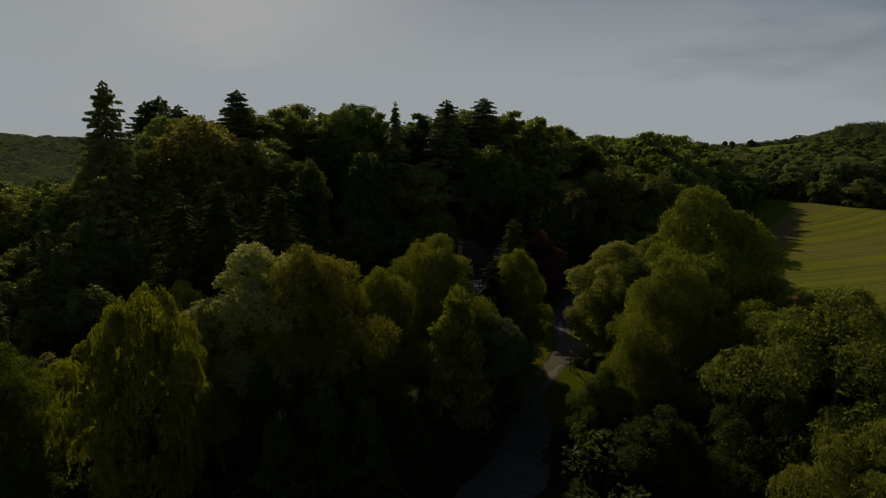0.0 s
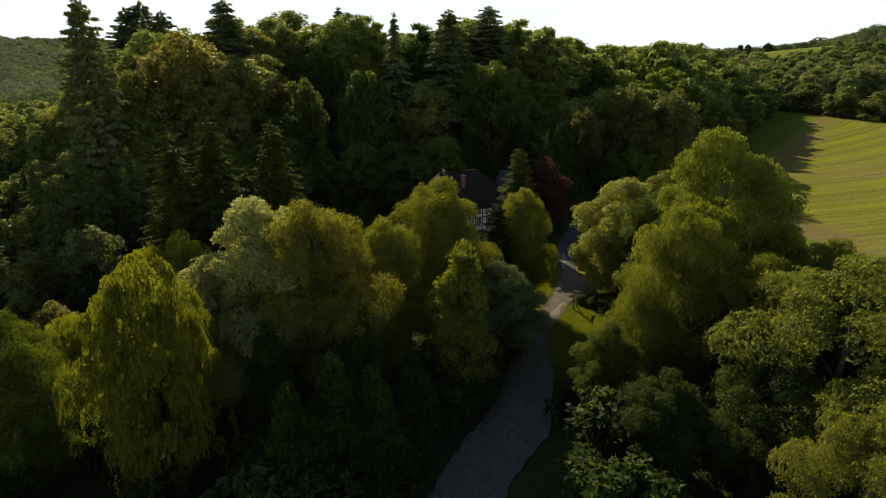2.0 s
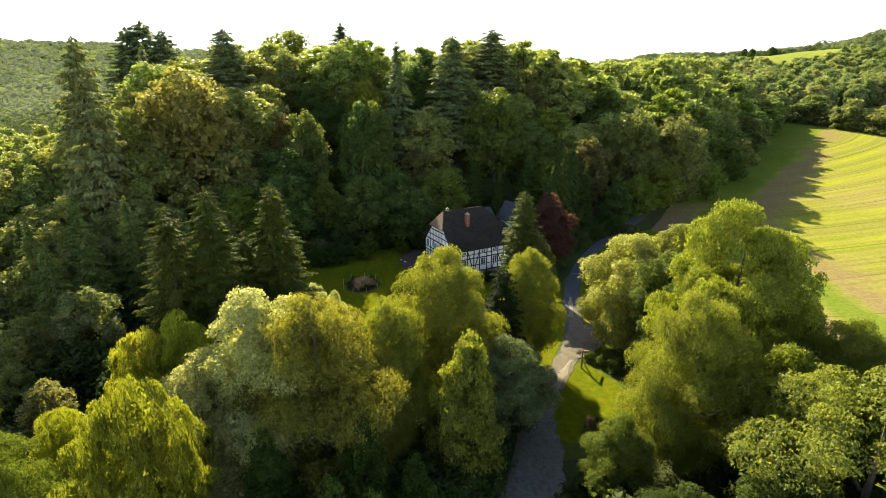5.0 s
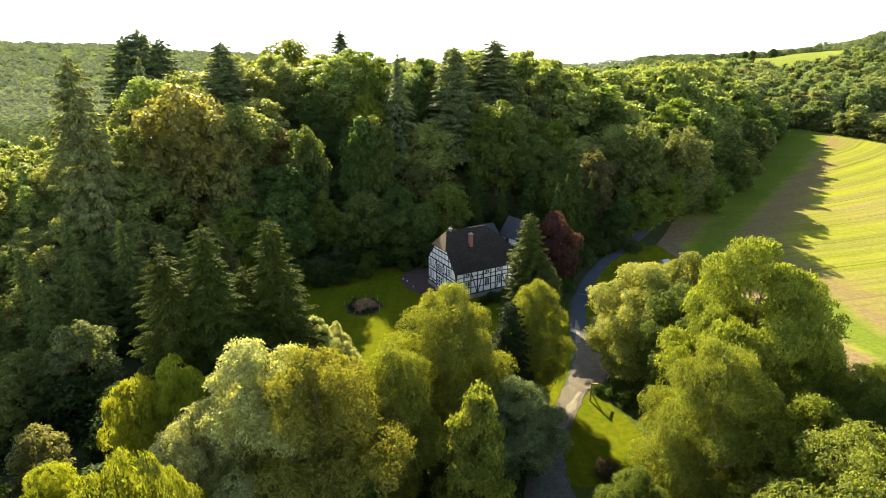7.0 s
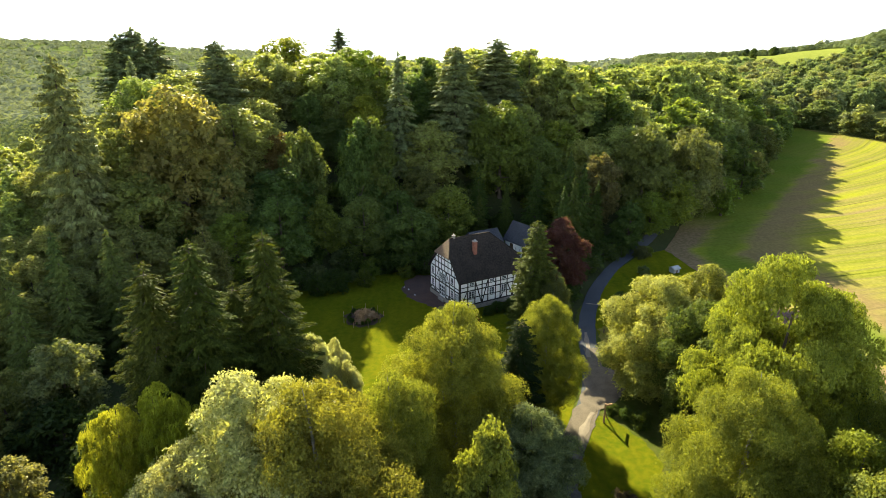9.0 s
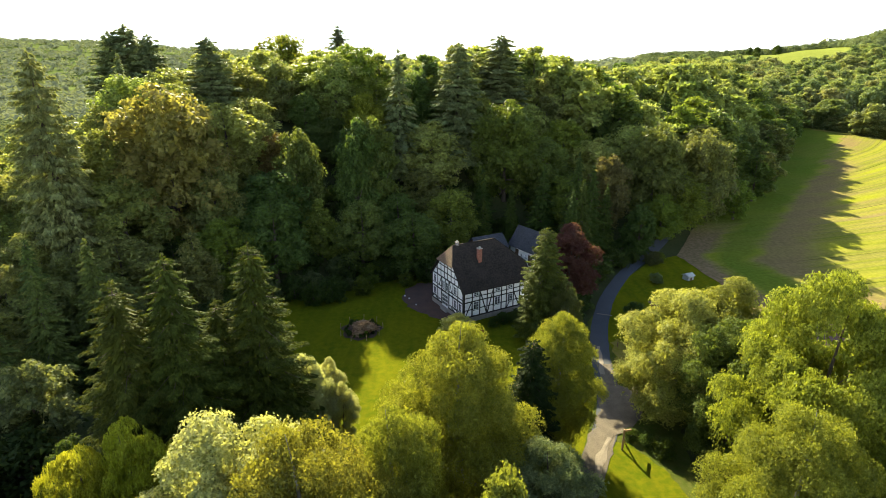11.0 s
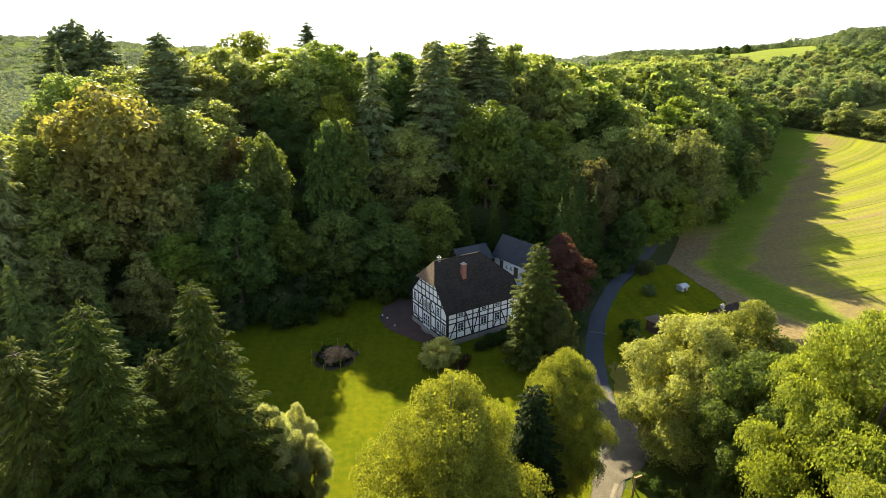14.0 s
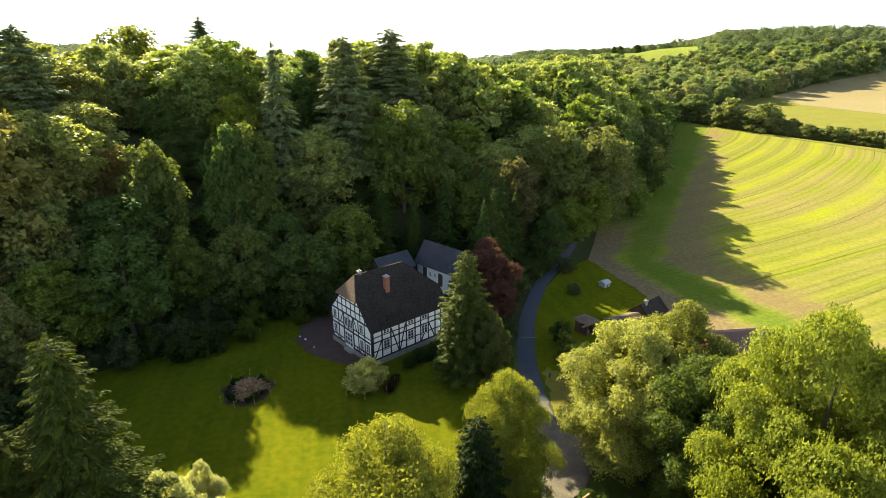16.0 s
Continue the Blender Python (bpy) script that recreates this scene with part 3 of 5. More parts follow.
def strands(seed, H, R, base, n_lobes, n_strand, per, reach, size, bark=None, shape="round"):
    """A weeping crown: arching heads from which long leafy twigs hang."""
    rnd = random.Random(seed)
    ls = lobes(H, R, base, n_lobes, shape, rnd)
    L = np.array(ls)
    which = rng.choice(len(ls), n_strand, p=L[:, 3] ** 2 / (L[:, 3] ** 2).sum())
    d = sphere_dirs(n_strand)
    d[:, 2] = np.abs(d[:, 2]) * 0.8 + 0.1
    # twigs hang in bundles, and each mass of the crown ends at a height of its own
    bundle = rng.integers(0, 9, n_strand)
    heads = unit(rng.normal(size=(len(ls), 9, 3)) + np.array((0, 0, 0.5)))
    d = unit(unit(d) * 0.45 + heads[which, bundle])
    top = L[which, :3] + d * L[which, 3][:, None]
    tail = rng.uniform(0.35, 1.0, (len(ls), 9))
    lng = reach * tail[which, bundle] * rng.uniform(0.55, 1.0, n_strand)
    k = (np.arange(per) + 0.5) / per
    sway = unit(top[:, :2]) * 0.35
    c = np.repeat(top[:, None, :], per, 1)
    c[:, :, 2] -= k[None] ** 1.15 * lng[:, None]
    c[:, :, :2] += sway[:, None, :] * (np.sqrt(k)[None, :, None] * 1.2) + rng.normal(size=(n_strand, per, 2)) * 0.07
    c = c.reshape(-1, 3)
    c[:, 2] = np.maximum(c[:, 2], 0.3 + rng.random(len(c)) * 0.8)
    n = len(c)
    a = unit(np.array((0, 0, -1.0)) + rng.normal(size=(n, 3)) * 0.35)
    sz = size * rng.uniform(0.7, 1.3, n)
    nrm, wd = unit(rng.normal(size=(n, 3)) + np.array((0, 0, 0.3))), sz * 0.36
    # broad leaves inside make the crown dense
    m = 2600
    inside = rng.integers(0, len(ls), m)
    c2 = L[inside, :3] * np.array((0.85, 0.85, 1)) + sphere_dirs(m) * (L[inside, 3] * rng.random(m) ** 0.5 * 0.8)[:, None]
    c2[:, 2] = np.maximum(0.4, c2[:, 2] - rng.random(m) * reach * 0.5)
    c, a, sz = np.concatenate((c, c2)), np.concatenate((a, sphere_dirs(m))), np.concatenate((sz, np.full(m, 0.6)))
    crown = leaves_mesh("crown", c, a, np.concatenate((nrm, sphere_dirs(m))), sz, np.concatenate((wd, np.full(m, 0.4))), LEAF)
    return trunk_mesh("trunk", H, 0.02 * H + 0.08, [l[:3] for l in rnd.sample(ls, min(len(ls), 12))], bark or BARK, rnd), crown


def conifer(seed, H, R, base, whorls, arms, per, size, droop=0.35, power=0.85, gap=0.0):
    """A spruce or fir: whorls of drooping boughs with hanging sprays."""
    rnd = random.Random(seed)
    C, A, W = [], [], []
    vs, fs = [], []
    tube(vs, fs, [(0, 0, -0.3), (0.05, 0, H * 0.3), (0, 0.05, H * 0.7), (0, 0, H)], [0.016 * H + 0.06, 0.012 * H + 0.03, 0.006 * H + 0.02, 0.015], 8)
    for w in range(whorls):
        k = (w + rnd.uniform(-0.3, 0.3)) / whorls
        k = min(0.985, max(0.0, k))
        z = base + (H - base) * k
        full = R * (1 - k) ** power * rnd.uniform(0.82, 1.12) + 0.12
        m = max(4, int(arms * (1 - 0.45 * k)))
        for j in range(m):
            if rnd.random() < gap:
                continue
            w0 = 2 * math.pi * (j + rnd.uniform(-0.3, 0.3)) / m + w * 1.3
            z = base + (H - base) * min(0.985, max(0.0, k + rnd.uniform(-0.7, 0.7) / whorls))
            ln = full * rnd.uniform(0.7, 1.12)
            out = np.array((math.cos(w0), math.sin(w0), 0.0))
            side = np.array((-out[1], out[0], 0.0))
            p = max(3, int(per * ln / R + 2))
            t = np.sqrt(rng.random(p) * 0.92 + 0.08)
            sp = (rng.random(p) - 0.5) * 2 * 0.38 * ln * (1.15 - t)
            zz = z + 0.1 * ln * t - droop * ln * t * t - 0.12 * np.abs(sp) + 0.06 * ln * np.maximum(0, t - 0.8) * 5 * 0.5
            c = out[None] * (t * ln)[:, None] + side[None] * sp[:, None]
            c[:, 2] = zz - rng.random(p) * size * 0.45
            C.append(c)
            A.append(out[None] * 0.9 + side[None] * np.sign(sp)[:, None] * 0.5 + np.array((0, 0, -0.55)) + rng.normal(size=(p, 3)) * 0.25)
            W.append(np.full(p, size * (0.75 + 0.35 * (1 - k))))
            if j % 2 == 0 and w % 2 == 0:
                e = out * ln * 0.85
                tube(vs, fs, [(0, 0, z), (e[0] * 0.5, e[1] * 0.5, z + 0.02 * ln), (e[0], e[1], z + 0.085 * ln - droop * ln * 0.72)], [0.05, 0.03, 0.01], 4)
    # a dense core of twigs round the stem
    k = rng.random(1100) ** 1.4 * 0.93
    q, w0 = R * (1 - k) ** power * 0.6 * np.sqrt(rng.random(1100)), rng.random(1100) * 6.283
    C.append(np.stack([q * np.cos(w0), q * np.sin(w0), base + (H - base) * k], 1))
    A.append(np.stack([np.cos(w0), np.sin(w0), np.full(1100, -0.6)], 1))
    W.append(np.full(1100, 0.04 * H))
    # the leading shoot
    t = rng.random(30)
    C.append(np.stack([rng.normal(size=30) * 0.08, rng.normal(size=30) * 0.08, H - 0.9 + 0.9 * t], 1))
    A.append(np.stack([rng.normal(size=30) * 0.5, rng.normal(size=30) * 0.5, np.ones(30)], 1))
    W.append(np.full(30, size * 0.6))
    c, a, sz = np.concatenate(C), np.concatenate(A), np.concatenate(W) * rng.uniform(0.7, 1.3, sum(len(x) for x in W))
    n = len(c)
    crown = leaves_mesh("crown", c, a, unit(np.array((0, 0, 1.0)) + c * np.array((0.06, 0.06, 0)) + rng.normal(size=(n, 3)) * 0.5), sz, sz * 0.46, NEEDLE)
    return mesh_of("trunk", vs, fs, BARK, True), crown


def plant(kind, name, x, y, H, tint, label, category="tree", group="", turn=None, wide=1.0, z=None):
    """Stands a tree of a kind (meshes, its own height) at a place, H metres high."""
    (trunk, crown), own = KINDS[kind]
    s = H / own
    m = Matrix.Translation((x, y, (hgt(x, y) if z is None else z))) @ Matrix.Rotation(turn if turn is not None else random.uniform(0, 6.28), 4, "Z") @ Matrix.Diagonal((s * wide, s * wide, s, 1))
    top = thing(name, m, label, category, group)
    for nm, me in (("trunk", trunk), ("crown", crown)):
        ob = new(nm, me)
        ob.parent = top
        ob.color = (*tint, 1)
    return top


# own height beside each pair of meshes; fine ones for the trees that the camera passes over
KINDS = {
    "birch": (broadleaf(1, 16, 4.9, 0.5, 64, 160000, 0.115, "oval", 1.0, 0.1, BIRCH_BARK, slim=0.75, per=34, spread=3.1), 16),
    "birch_b": (broadleaf(2, 16, 4.3, 0.5, 58, 136000, 0.115, "oval", 1.0, 0.1, BIRCH_BARK, slim=0.75, per=34, spread=3.1), 16),
    "young": (broadleaf(3, 12, 2.7, 0.4, 46, 27000, 0.18, "tall", 0.5, 0.14, slim=0.75), 12),
    "round": (broadleaf(4, 16, 6.2, 0.8, 52, 104000, 0.172, "round", 0, 0.14, slim=0.82, per=26, spread=3.0), 16),
    "round_b": (broadleaf(5, 16, 5.7, 0.8, 48, 94000, 0.172, "round", 0, 0.14, slim=0.82, per=26, spread=3.0), 16),
    "oval": (broadleaf(6, 16, 5.2, 0.8, 46, 80000, 0.172, "oval", 0, 0.14, slim=0.82, per=26, spread=3.0), 16),
    "open": (broadleaf(7, 16, 6.6, 2.2, 46, 150000, 0.15, "round", 0.1, 0.12, slim=0.82, per=30, spread=3.2), 16),
    "airy": (broadleaf(17, 16, 6.6, 2.0, 26, 66000, 0.165, "round", 0.15, 0.05, slim=0.75, per=22, spread=2.4), 16),
    "willow": (strands(8, 15, 5.5, 1.2, 52, 6400, 12, 2.0, 0.22, None, "oval"), 15),
    "spruce": (conifer(9, 22, 5.2, 0.4, 42, 13, 360, 0.27, 0.24, 0.6), 22),
    "spruce_b": (conifer(10, 22, 5.0, 0.4, 40, 13, 360, 0.27, 0.2, 0.58), 22),
    "column": (conifer(12, 14, 2.9, 1.0, 38, 14, 170, 0.26, 0.12, 0.42), 14),
    # plainer ones for the hillside
    "m_round": (broadleaf(21, 18, 6.4, 0.6, 50, 12000, 0.46, "round", 0, 0.2, slim=0.8, per=14, spread=2.1), 18),
    "m_round_b": (broadleaf(22, 18, 5.8, 0.6, 46, 11000, 0.46, "round", 0, 0.2, slim=0.8, per=14, spread=2.1), 18),
    "m_oval": (broadleaf(23, 18, 5.0, 0.5, 42, 9500, 0.46, "oval", 0, 0.2, slim=0.8, per=14, spread=2.1), 18),
    "m_tall": (broadleaf(24, 18, 4.6, 0.5, 44, 9000, 0.45, "tall", 0, 0.2, slim=0.8, per=14, spread=2.1), 18),
    "m_open": (broadleaf(25, 18, 6.0, 1.2, 40, 8800, 0.46, "round", 0.0, 0.12, slim=0.8, per=14, spread=2.1), 18),
    "m_birch": (broadleaf(44, 18, 3.4, 6.5, 26, 5600, 0.42, "oval", 0, 0.15, BIRCH_BARK, slim=0.8, per=14, spread=2.1), 18),
    "m_spruce": (conifer(26, 20, 4.2, 0.6, 28, 11, 80, 0.55, 0.28), 20),
    "m_spruce_b": (conifer(27, 20, 3.8, 1.0, 27, 11, 78, 0.55, 0.24), 20),
    "m_fir": (conifer(28, 20, 4.6, 2.0, 38, 11, 150, 0.55, 0.14, 0.5, 0.04), 20),
    "t_round": (broadleaf(41, 18, 6.4, 1.5, 34, 4600, 0.72, "round", 0, 0.2, slim=0.8, per=10, spread=1.7), 18),
    "t_oval": (broadleaf(42, 18, 5.2, 1.5, 30, 4000, 0.72, "oval", 0, 0.2, slim=0.8, per=10, spread=1.7), 18),
    "t_spruce": (conifer(43, 20, 5.0, 0.8, 22, 8, 24, 1.1, 0.3, 0.62), 20),
    "bush": (broadleaf(31, 4, 2.6, 0.2, 18, 2000, 0.32, "round", 0, 0.2, slim=0.8, per=12, spread=2.2), 4),
    "bush_b": (broadleaf(32, 5, 2.4, 0.2, 18, 2000, 0.32, "oval", 0, 0.2, slim=0.8, per=12, spread=2.2), 5),
}
for kind, (pair, own) in KINDS.items():
    co = np.empty(3 * len(pair[1].vertices))
    pair[1].vertices.foreach_get("co", co)
    KINDS[kind] = (pair, float(np.percentile(co[2::3], 99.8)))
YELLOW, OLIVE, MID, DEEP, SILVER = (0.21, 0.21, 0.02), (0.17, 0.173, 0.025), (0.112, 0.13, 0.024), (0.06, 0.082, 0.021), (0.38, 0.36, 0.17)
NEEDLES, RUST, COPPER, LIME = (0.072, 0.094, 0.022), (0.22, 0.19, 0.065), (0.085, 0.034, 0.027), (0.175, 0.192, 0.024)

G = "trees of the valley garden"
for x, y, h, k in ((-19.8, 23.2, 22.4, "spruce"), (-22.8, 21.4, 21.2, "spruce_b"), (-15.2, 27.7, 21.8, "spruce"), (-18.0, 26.5, 17.5, "spruce_b")):
    plant(k, "spruce_tree", x, y, h, (0.074, 0.084, 0.016), "tall green spruce with drooping boughs by the lawn", "spruce", G, wide=1.14)
for x, y, h, w in ((-15.6, 0.6, 16.4, 0.66), (-22.7, 14.2, 12.9, 0.66), (-20.0, 15.4, 13.6, 0.68), (-26.5, 9.0, 9.0, 0.8)):
    plant("willow", "willow_tree", x, y, h, (0.175, 0.17, 0.022) if x > -16 else (0.27, 0.26, 0.032), "weeping willow with hanging yellow-green twigs", "willow", G, wide=w)
for x, y, h, k in ((-10.8, 10.6, 17.8, "round_b"), (-15.6, 9.0, 13.6, "oval")):
    plant(k, "whitebeam_tree", x, y, h, SILVER, "broad tree with pale silvery-green leaves", "tree", G, wide=0.88)
for x, y, h, k in ((-7.0, 9.6, 17.7, "birch"), (2.3, 22.4, 17.0, "birch"), (11.9, 30.4, 14.5, "birch_b"), (-2.4, 15.0, 15.0, "birch_b"), (-3.8, 12.0, 13.4, "birch_b"), (4.3, 11.0, 14.3, "young")):
    plant(k, "birch_tree", x, y, h, (0.19, 0.178, 0.034), "tall birch with fine hanging olive-yellow leaves", "birch", G, wide=0.97 if k == "birch" else 0.86)
# leaf tint is darkened to imitate shade below the taller crowns
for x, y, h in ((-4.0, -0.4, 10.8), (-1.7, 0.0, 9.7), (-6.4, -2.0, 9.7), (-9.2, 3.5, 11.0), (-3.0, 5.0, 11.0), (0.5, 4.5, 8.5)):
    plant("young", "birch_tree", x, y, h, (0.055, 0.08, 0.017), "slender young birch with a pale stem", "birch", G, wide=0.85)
for x, y, h, k, c, w in ((8.5, 18.6, 10.0, "oval", (0.17, 0.19, 0.09), 1.15), (25.4, 35.2, 15.0, "round_b", (0.3, 0.29, 0.085), 1.05), (30.2, 36.0, 15.6, "oval", (0.19, 0.195, 0.045), 1.0),
                         (29.7, 21.4, 22.0, "open", (0.195, 0.212, 0.034), 0.72), (28.0, 28.4, 14.6, "round", (0.115, 0.128, 0.03), 0.9), (36.6, 22.5, 13.0, "round", DEEP, 0.75), (22.8, 13.2, 16.5, "birch", (0.175, 0.178, 0.032), 0.88),
                         (29.0, 10.8, 13.4, "oval", LIME, 0.95), (37.5, 15.5, 13.2, "birch_b", (0.2, 0.2, 0.04), 1.0), (28.6, 2.0, 16.4, "airy", (0.19, 0.185, 0.045), 1.1), (23.6, 0.4, 10.6, "round_b", DEEP, 1.0),
                         (24.0, -7.2, 12.0, "airy", (0.19, 0.18, 0.045), 0.8), (15.9, 9.0, 8.4, "oval", MID, 0.9)):
    plant(k, "broadleaf_tree", x, y, h, c, "leafy broad-crowned deciduous tree beside the lane", "tree", G, wide=w)
for x, y, h, k, c, w in ((32.5, -3.0, 13.0, "round_b", MID, 1.0), (40.0, 5.5, 14.0, "round", MID, 1.0), (33.5, 6.0, 13.0, "oval", MID, 1.0), (43.0, 22.0, 6.5, "round_b", MID, 1.0),
                         (17.8, 1.5, 8.5, "oval", DEEP, 1.0), (43.0, 12.0, 8.5, "oval", DEEP, 1.1), (-11.0, 18.5, 8.0, "oval", MID, 1.0), (-6.0, 19.0, 9.0, "oval", DEEP, 1.0)):
    plant(k, "broadleaf_tree", x, y, h, c, "dark green deciduous tree in the valley copse", "tree", G, wide=w)
plant("column", "cypress_tree", 8.6, 27.0, 13.6, (0.03, 0.042, 0.013), "narrow dark green cypress among the birches", "conifer", G, wide=1.05)
plant("column", "cypress_tree", 14.6, 53.0, 15.9, (0.105, 0.108, 0.024), "dense conical cypress beside the half-timbered house", "conifer", G, wide=1.15)
plant("oval", "rowan_tree", 17.2, 51.0, 9.6, (0.13, 0.13, 0.05), "slim pale-leaved tree beside the cypress", "tree", G, wide=0.6)
plant("round_b", "copper_beech_tree", 21.2, 66.2, 12.6, (0.105, 0.04, 0.045), "dark red copper beech beside the lane", "beech", G, wide=0.98)
for x, y, h in ((-10.8, 33.4, 8.2), (-9.0, 30.8, 7.2), (-12.0, 30.2, 10.5)):
    plant("oval", "whitebeam_tree", x, y, h, (0.4, 0.385, 0.22), "small pale silvery tree at the lawn's rim", "tree", G, wide=0.62)
for x, y, h, k, c in ((-37.9, 29.4, 10.2, "m_round_b", (0.17, 0.168, 0.075)), (-41.5, 25.8, 8.6, "m_round_b", (0.15, 0.155, 0.05)), (-33.5, 16.0, 6.8, "m_round_b", (0.2, 0.185, 0.075)), (-39.6, 20.4, 6.0, "m_oval", (0.15, 0.16, 0.05)),
                      (-31.0, 24.0, 6.0, "m_round_b", DEEP), (-29.5, 12.0, 6.5, "m_oval", (0.12, 0.12, 0.04)), (-35.5, 10.5, 8.5, "m_oval", MID), (-25.5, 1.2, 12.6, "birch_b", MID), (-31.0, 3.5, 9.5, "oval", DEEP)):
    plant(k, "shrub_tree", x, y, h, c, "dense grey-green tall shrub in the copse", "shrub", G)
for x, y, h in ((-44.6, 33.9, 13.9), (-41.1, 45.6, 16.6), (-43.3, 39.5, 15.1), (-49.0, 38.0, 16.0), (-48.5, 46.0, 15.5), (-36.5, 42.5, 12.0), (-47.5, 27.5, 11.0), (-53.0, 33.0, 14.0), (-34.5, 48.5, 13.0)):
    plant("m_spruce", "spruce_tree", x, y, h, (0.135, 0.155, 0.042), "mid-sized light green spruce at the foot of the wood", "spruce", G, wide=1.15)

# hillside trees that stand out, with six added to shape the lawn's shade
W = "trees of the wooded hillside"
# haze on the skyline is put into the pale grey-green needle tint
for x, y, top, k, c, w, nm, label in (
        (-8.1, 100, 39.2, "m_spruce", (0.19, 0.212, 0.1), 1.2, "spruce_tree", "dark spruce rising above the wood"),
        (4.3, 105.6, 40.4, "m_fir", (0.19, 0.212, 0.1), 1.3, "spruce_tree", "ragged dark spruce rising above the wood"),
        (14.6, 119, 42.8, "m_fir", (0.19, 0.212, 0.1), 1.75, "pine_tree", "tall ragged pine on the hilltop"),
        (-37.5, 196, 50.3, "m_spruce", (0.19, 0.212, 0.1), 2.6, "spruce_tree", "broad dark spruce on the hilltop"),
        (-95, 159, 47.5, "m_fir", (0.19, 0.212, 0.1), 1.5, "pine_tree", "tall dark pine on the hilltop"),
        (-43.5, 93.5, 41.0, "m_fir", (0.19, 0.212, 0.1), 1.6, "pine_tree", "tall flat-topped pine above the wood"),
        (-52.5, 59, 37.2, "m_fir", (0.23, 0.235, 0.1), 0.85, "larch_tree", "tall thin-crowned pale larch above the wood"),
        (-99, 157, 45.5, "m_fir", (0.19, 0.212, 0.1), 1.3, "pine_tree", "tall dark pine on the hilltop"),
        (-90, 162, 45.0, "m_fir", (0.19, 0.212, 0.1), 1.2, "pine_tree", "tall dark pine on the hilltop"),
        (-60, 92, 38, "m_spruce_b", (0.19, 0.212, 0.1), 1.1, "spruce_tree", "slim spruce above the wood")):
    g0 = hgt(x, y)
    plant(k, nm, x, y, top - g0, c, label, "conifer", W, wide=w)
for x, y, top, k, c, w in (
        (-43.1, 71.7, 33.4, "m_round", RUST, 1.0), (-29.9, 84, 24.6, "m_round_b", (0.15, 0.1, 0.04), 0.8), (-46.2, 151, 45, "m_open", OLIVE, 1.2), (-24.4, 91, 22.5, "m_tall", (0.13, 0.15, 0.03), 0.8), (-14.8, 87.8, 27.0, "m_round_b", (0.1, 0.13, 0.036), 0.75), (-12.4, 89.0, 27.0, "m_oval", (0.12, 0.14, 0.036), 0.85), (-13.2, 90.4, 25.6, "m_round_b", (0.1, 0.13, 0.036), 0.75),
        # these three and the three before are added to shade the lawn
        (-15.6, 84.6, 24.0, "m_oval", (0.1, 0.13, 0.036), 0.7), (-25.4, 81.2, 25.6, "m_round_b", (0.12, 0.135, 0.04), 0.75), (-25.6, 84.2, 25.0, "m_oval", (0.1, 0.13, 0.036), 0.8),
        (-15.6, 99, 31, "m_round_b", (0.17, 0.175, 0.025), 0.9), (14.4, 101, 29.5, "m_round", (0.12, 0.135, 0.03), 1.0), (41.3, 133, 36, "m_tall", OLIVE, 1.2), (47, 101, 24.8, "m_round", (0.13, 0.142, 0.045), 0.9),
        (59, 104, 23.5, "m_round", (0.145, 0.152, 0.055), 0.9), (35.2, 95.0, 19.0, "m_round_b", (0.13, 0.11, 0.05), 0.85), (75, 171, 35, "m_tall", MID, 1.2)):
    g0 = hgt(x, y)
    plant(k, "broadleaf_tree", x, y, top - g0, c, "full deciduous tree of the hillside, turning colour" if c in (RUST,) else "full deciduous tree of the hillside", "tree", W, wide=w)
for x, y, top in ((25.8, 78.5, 17), (23.2, 75, 16), (14.7, 90.7, 13.5), (-21.2, 97, 24), (-24, 96, 22), (29, 84, 18.5), (26.8, 86.8, 20.5), (33, 88, 14.5)):
    g0 = hgt(x, y)
    plant("m_spruce", "spruce_tree", x, y, top - g0, NEEDLES, "dark spruce on the lower hillside", "spruce", W)

for x, y, h in ((60.5, 108.0, 12.5), (62.6, 110.0, 11.5), (68.6, 114.8, 12.0), (65.0, 112.4, 10.5)):
    plant("m_birch", "birch_tree", x, y, h, (0.13, 0.14, 0.035), "birch with a bare white stem at the wood's edge", "birch", W, wide=0.9)

rnd = random.Random(41)
for x, y, h in ((-23.0, 95.5, 4.8), (-20.6, 98.6, 5.2), (-26.2, 97.6, 5.0), (-22.6, 101.0, 6.0), (-18.4, 95.6, 4.6), (-26.6, 93.4, 4.2)):
    plant("m_round", "broadleaf_tree", x, y, h, (0.1, 0.125, 0.036), "low young tree in a gap of the wood", "tree", W, wide=1.7)
# tall trees where the wood ends at the field's far corner
for i in range(11):
    for back, h in ((6.0, 13.0), (14.5, 18.0), (25.0, 20.5)):
        f = i / 10
        x = 97 + 66 * f - 0.81 * back + rnd.uniform(-1.6, 1.6)
        y = 148 + 93 * f + 0.58 * back + rnd.uniform(-1.6, 1.6)
        plant(rnd.choice(("t_round", "t_oval", "t_round")), "forest_tree", x, y, h * rnd.uniform(0.88, 1.08), rnd.choice(((0.24, 0.255, 0.085), (0.2, 0.22, 0.075), (0.27, 0.27, 0.09), (0.17, 0.19, 0.065))),
              "tall deciduous tree where the wood meets the field", "tree", W, wide=rnd.uniform(0.9, 1.15))

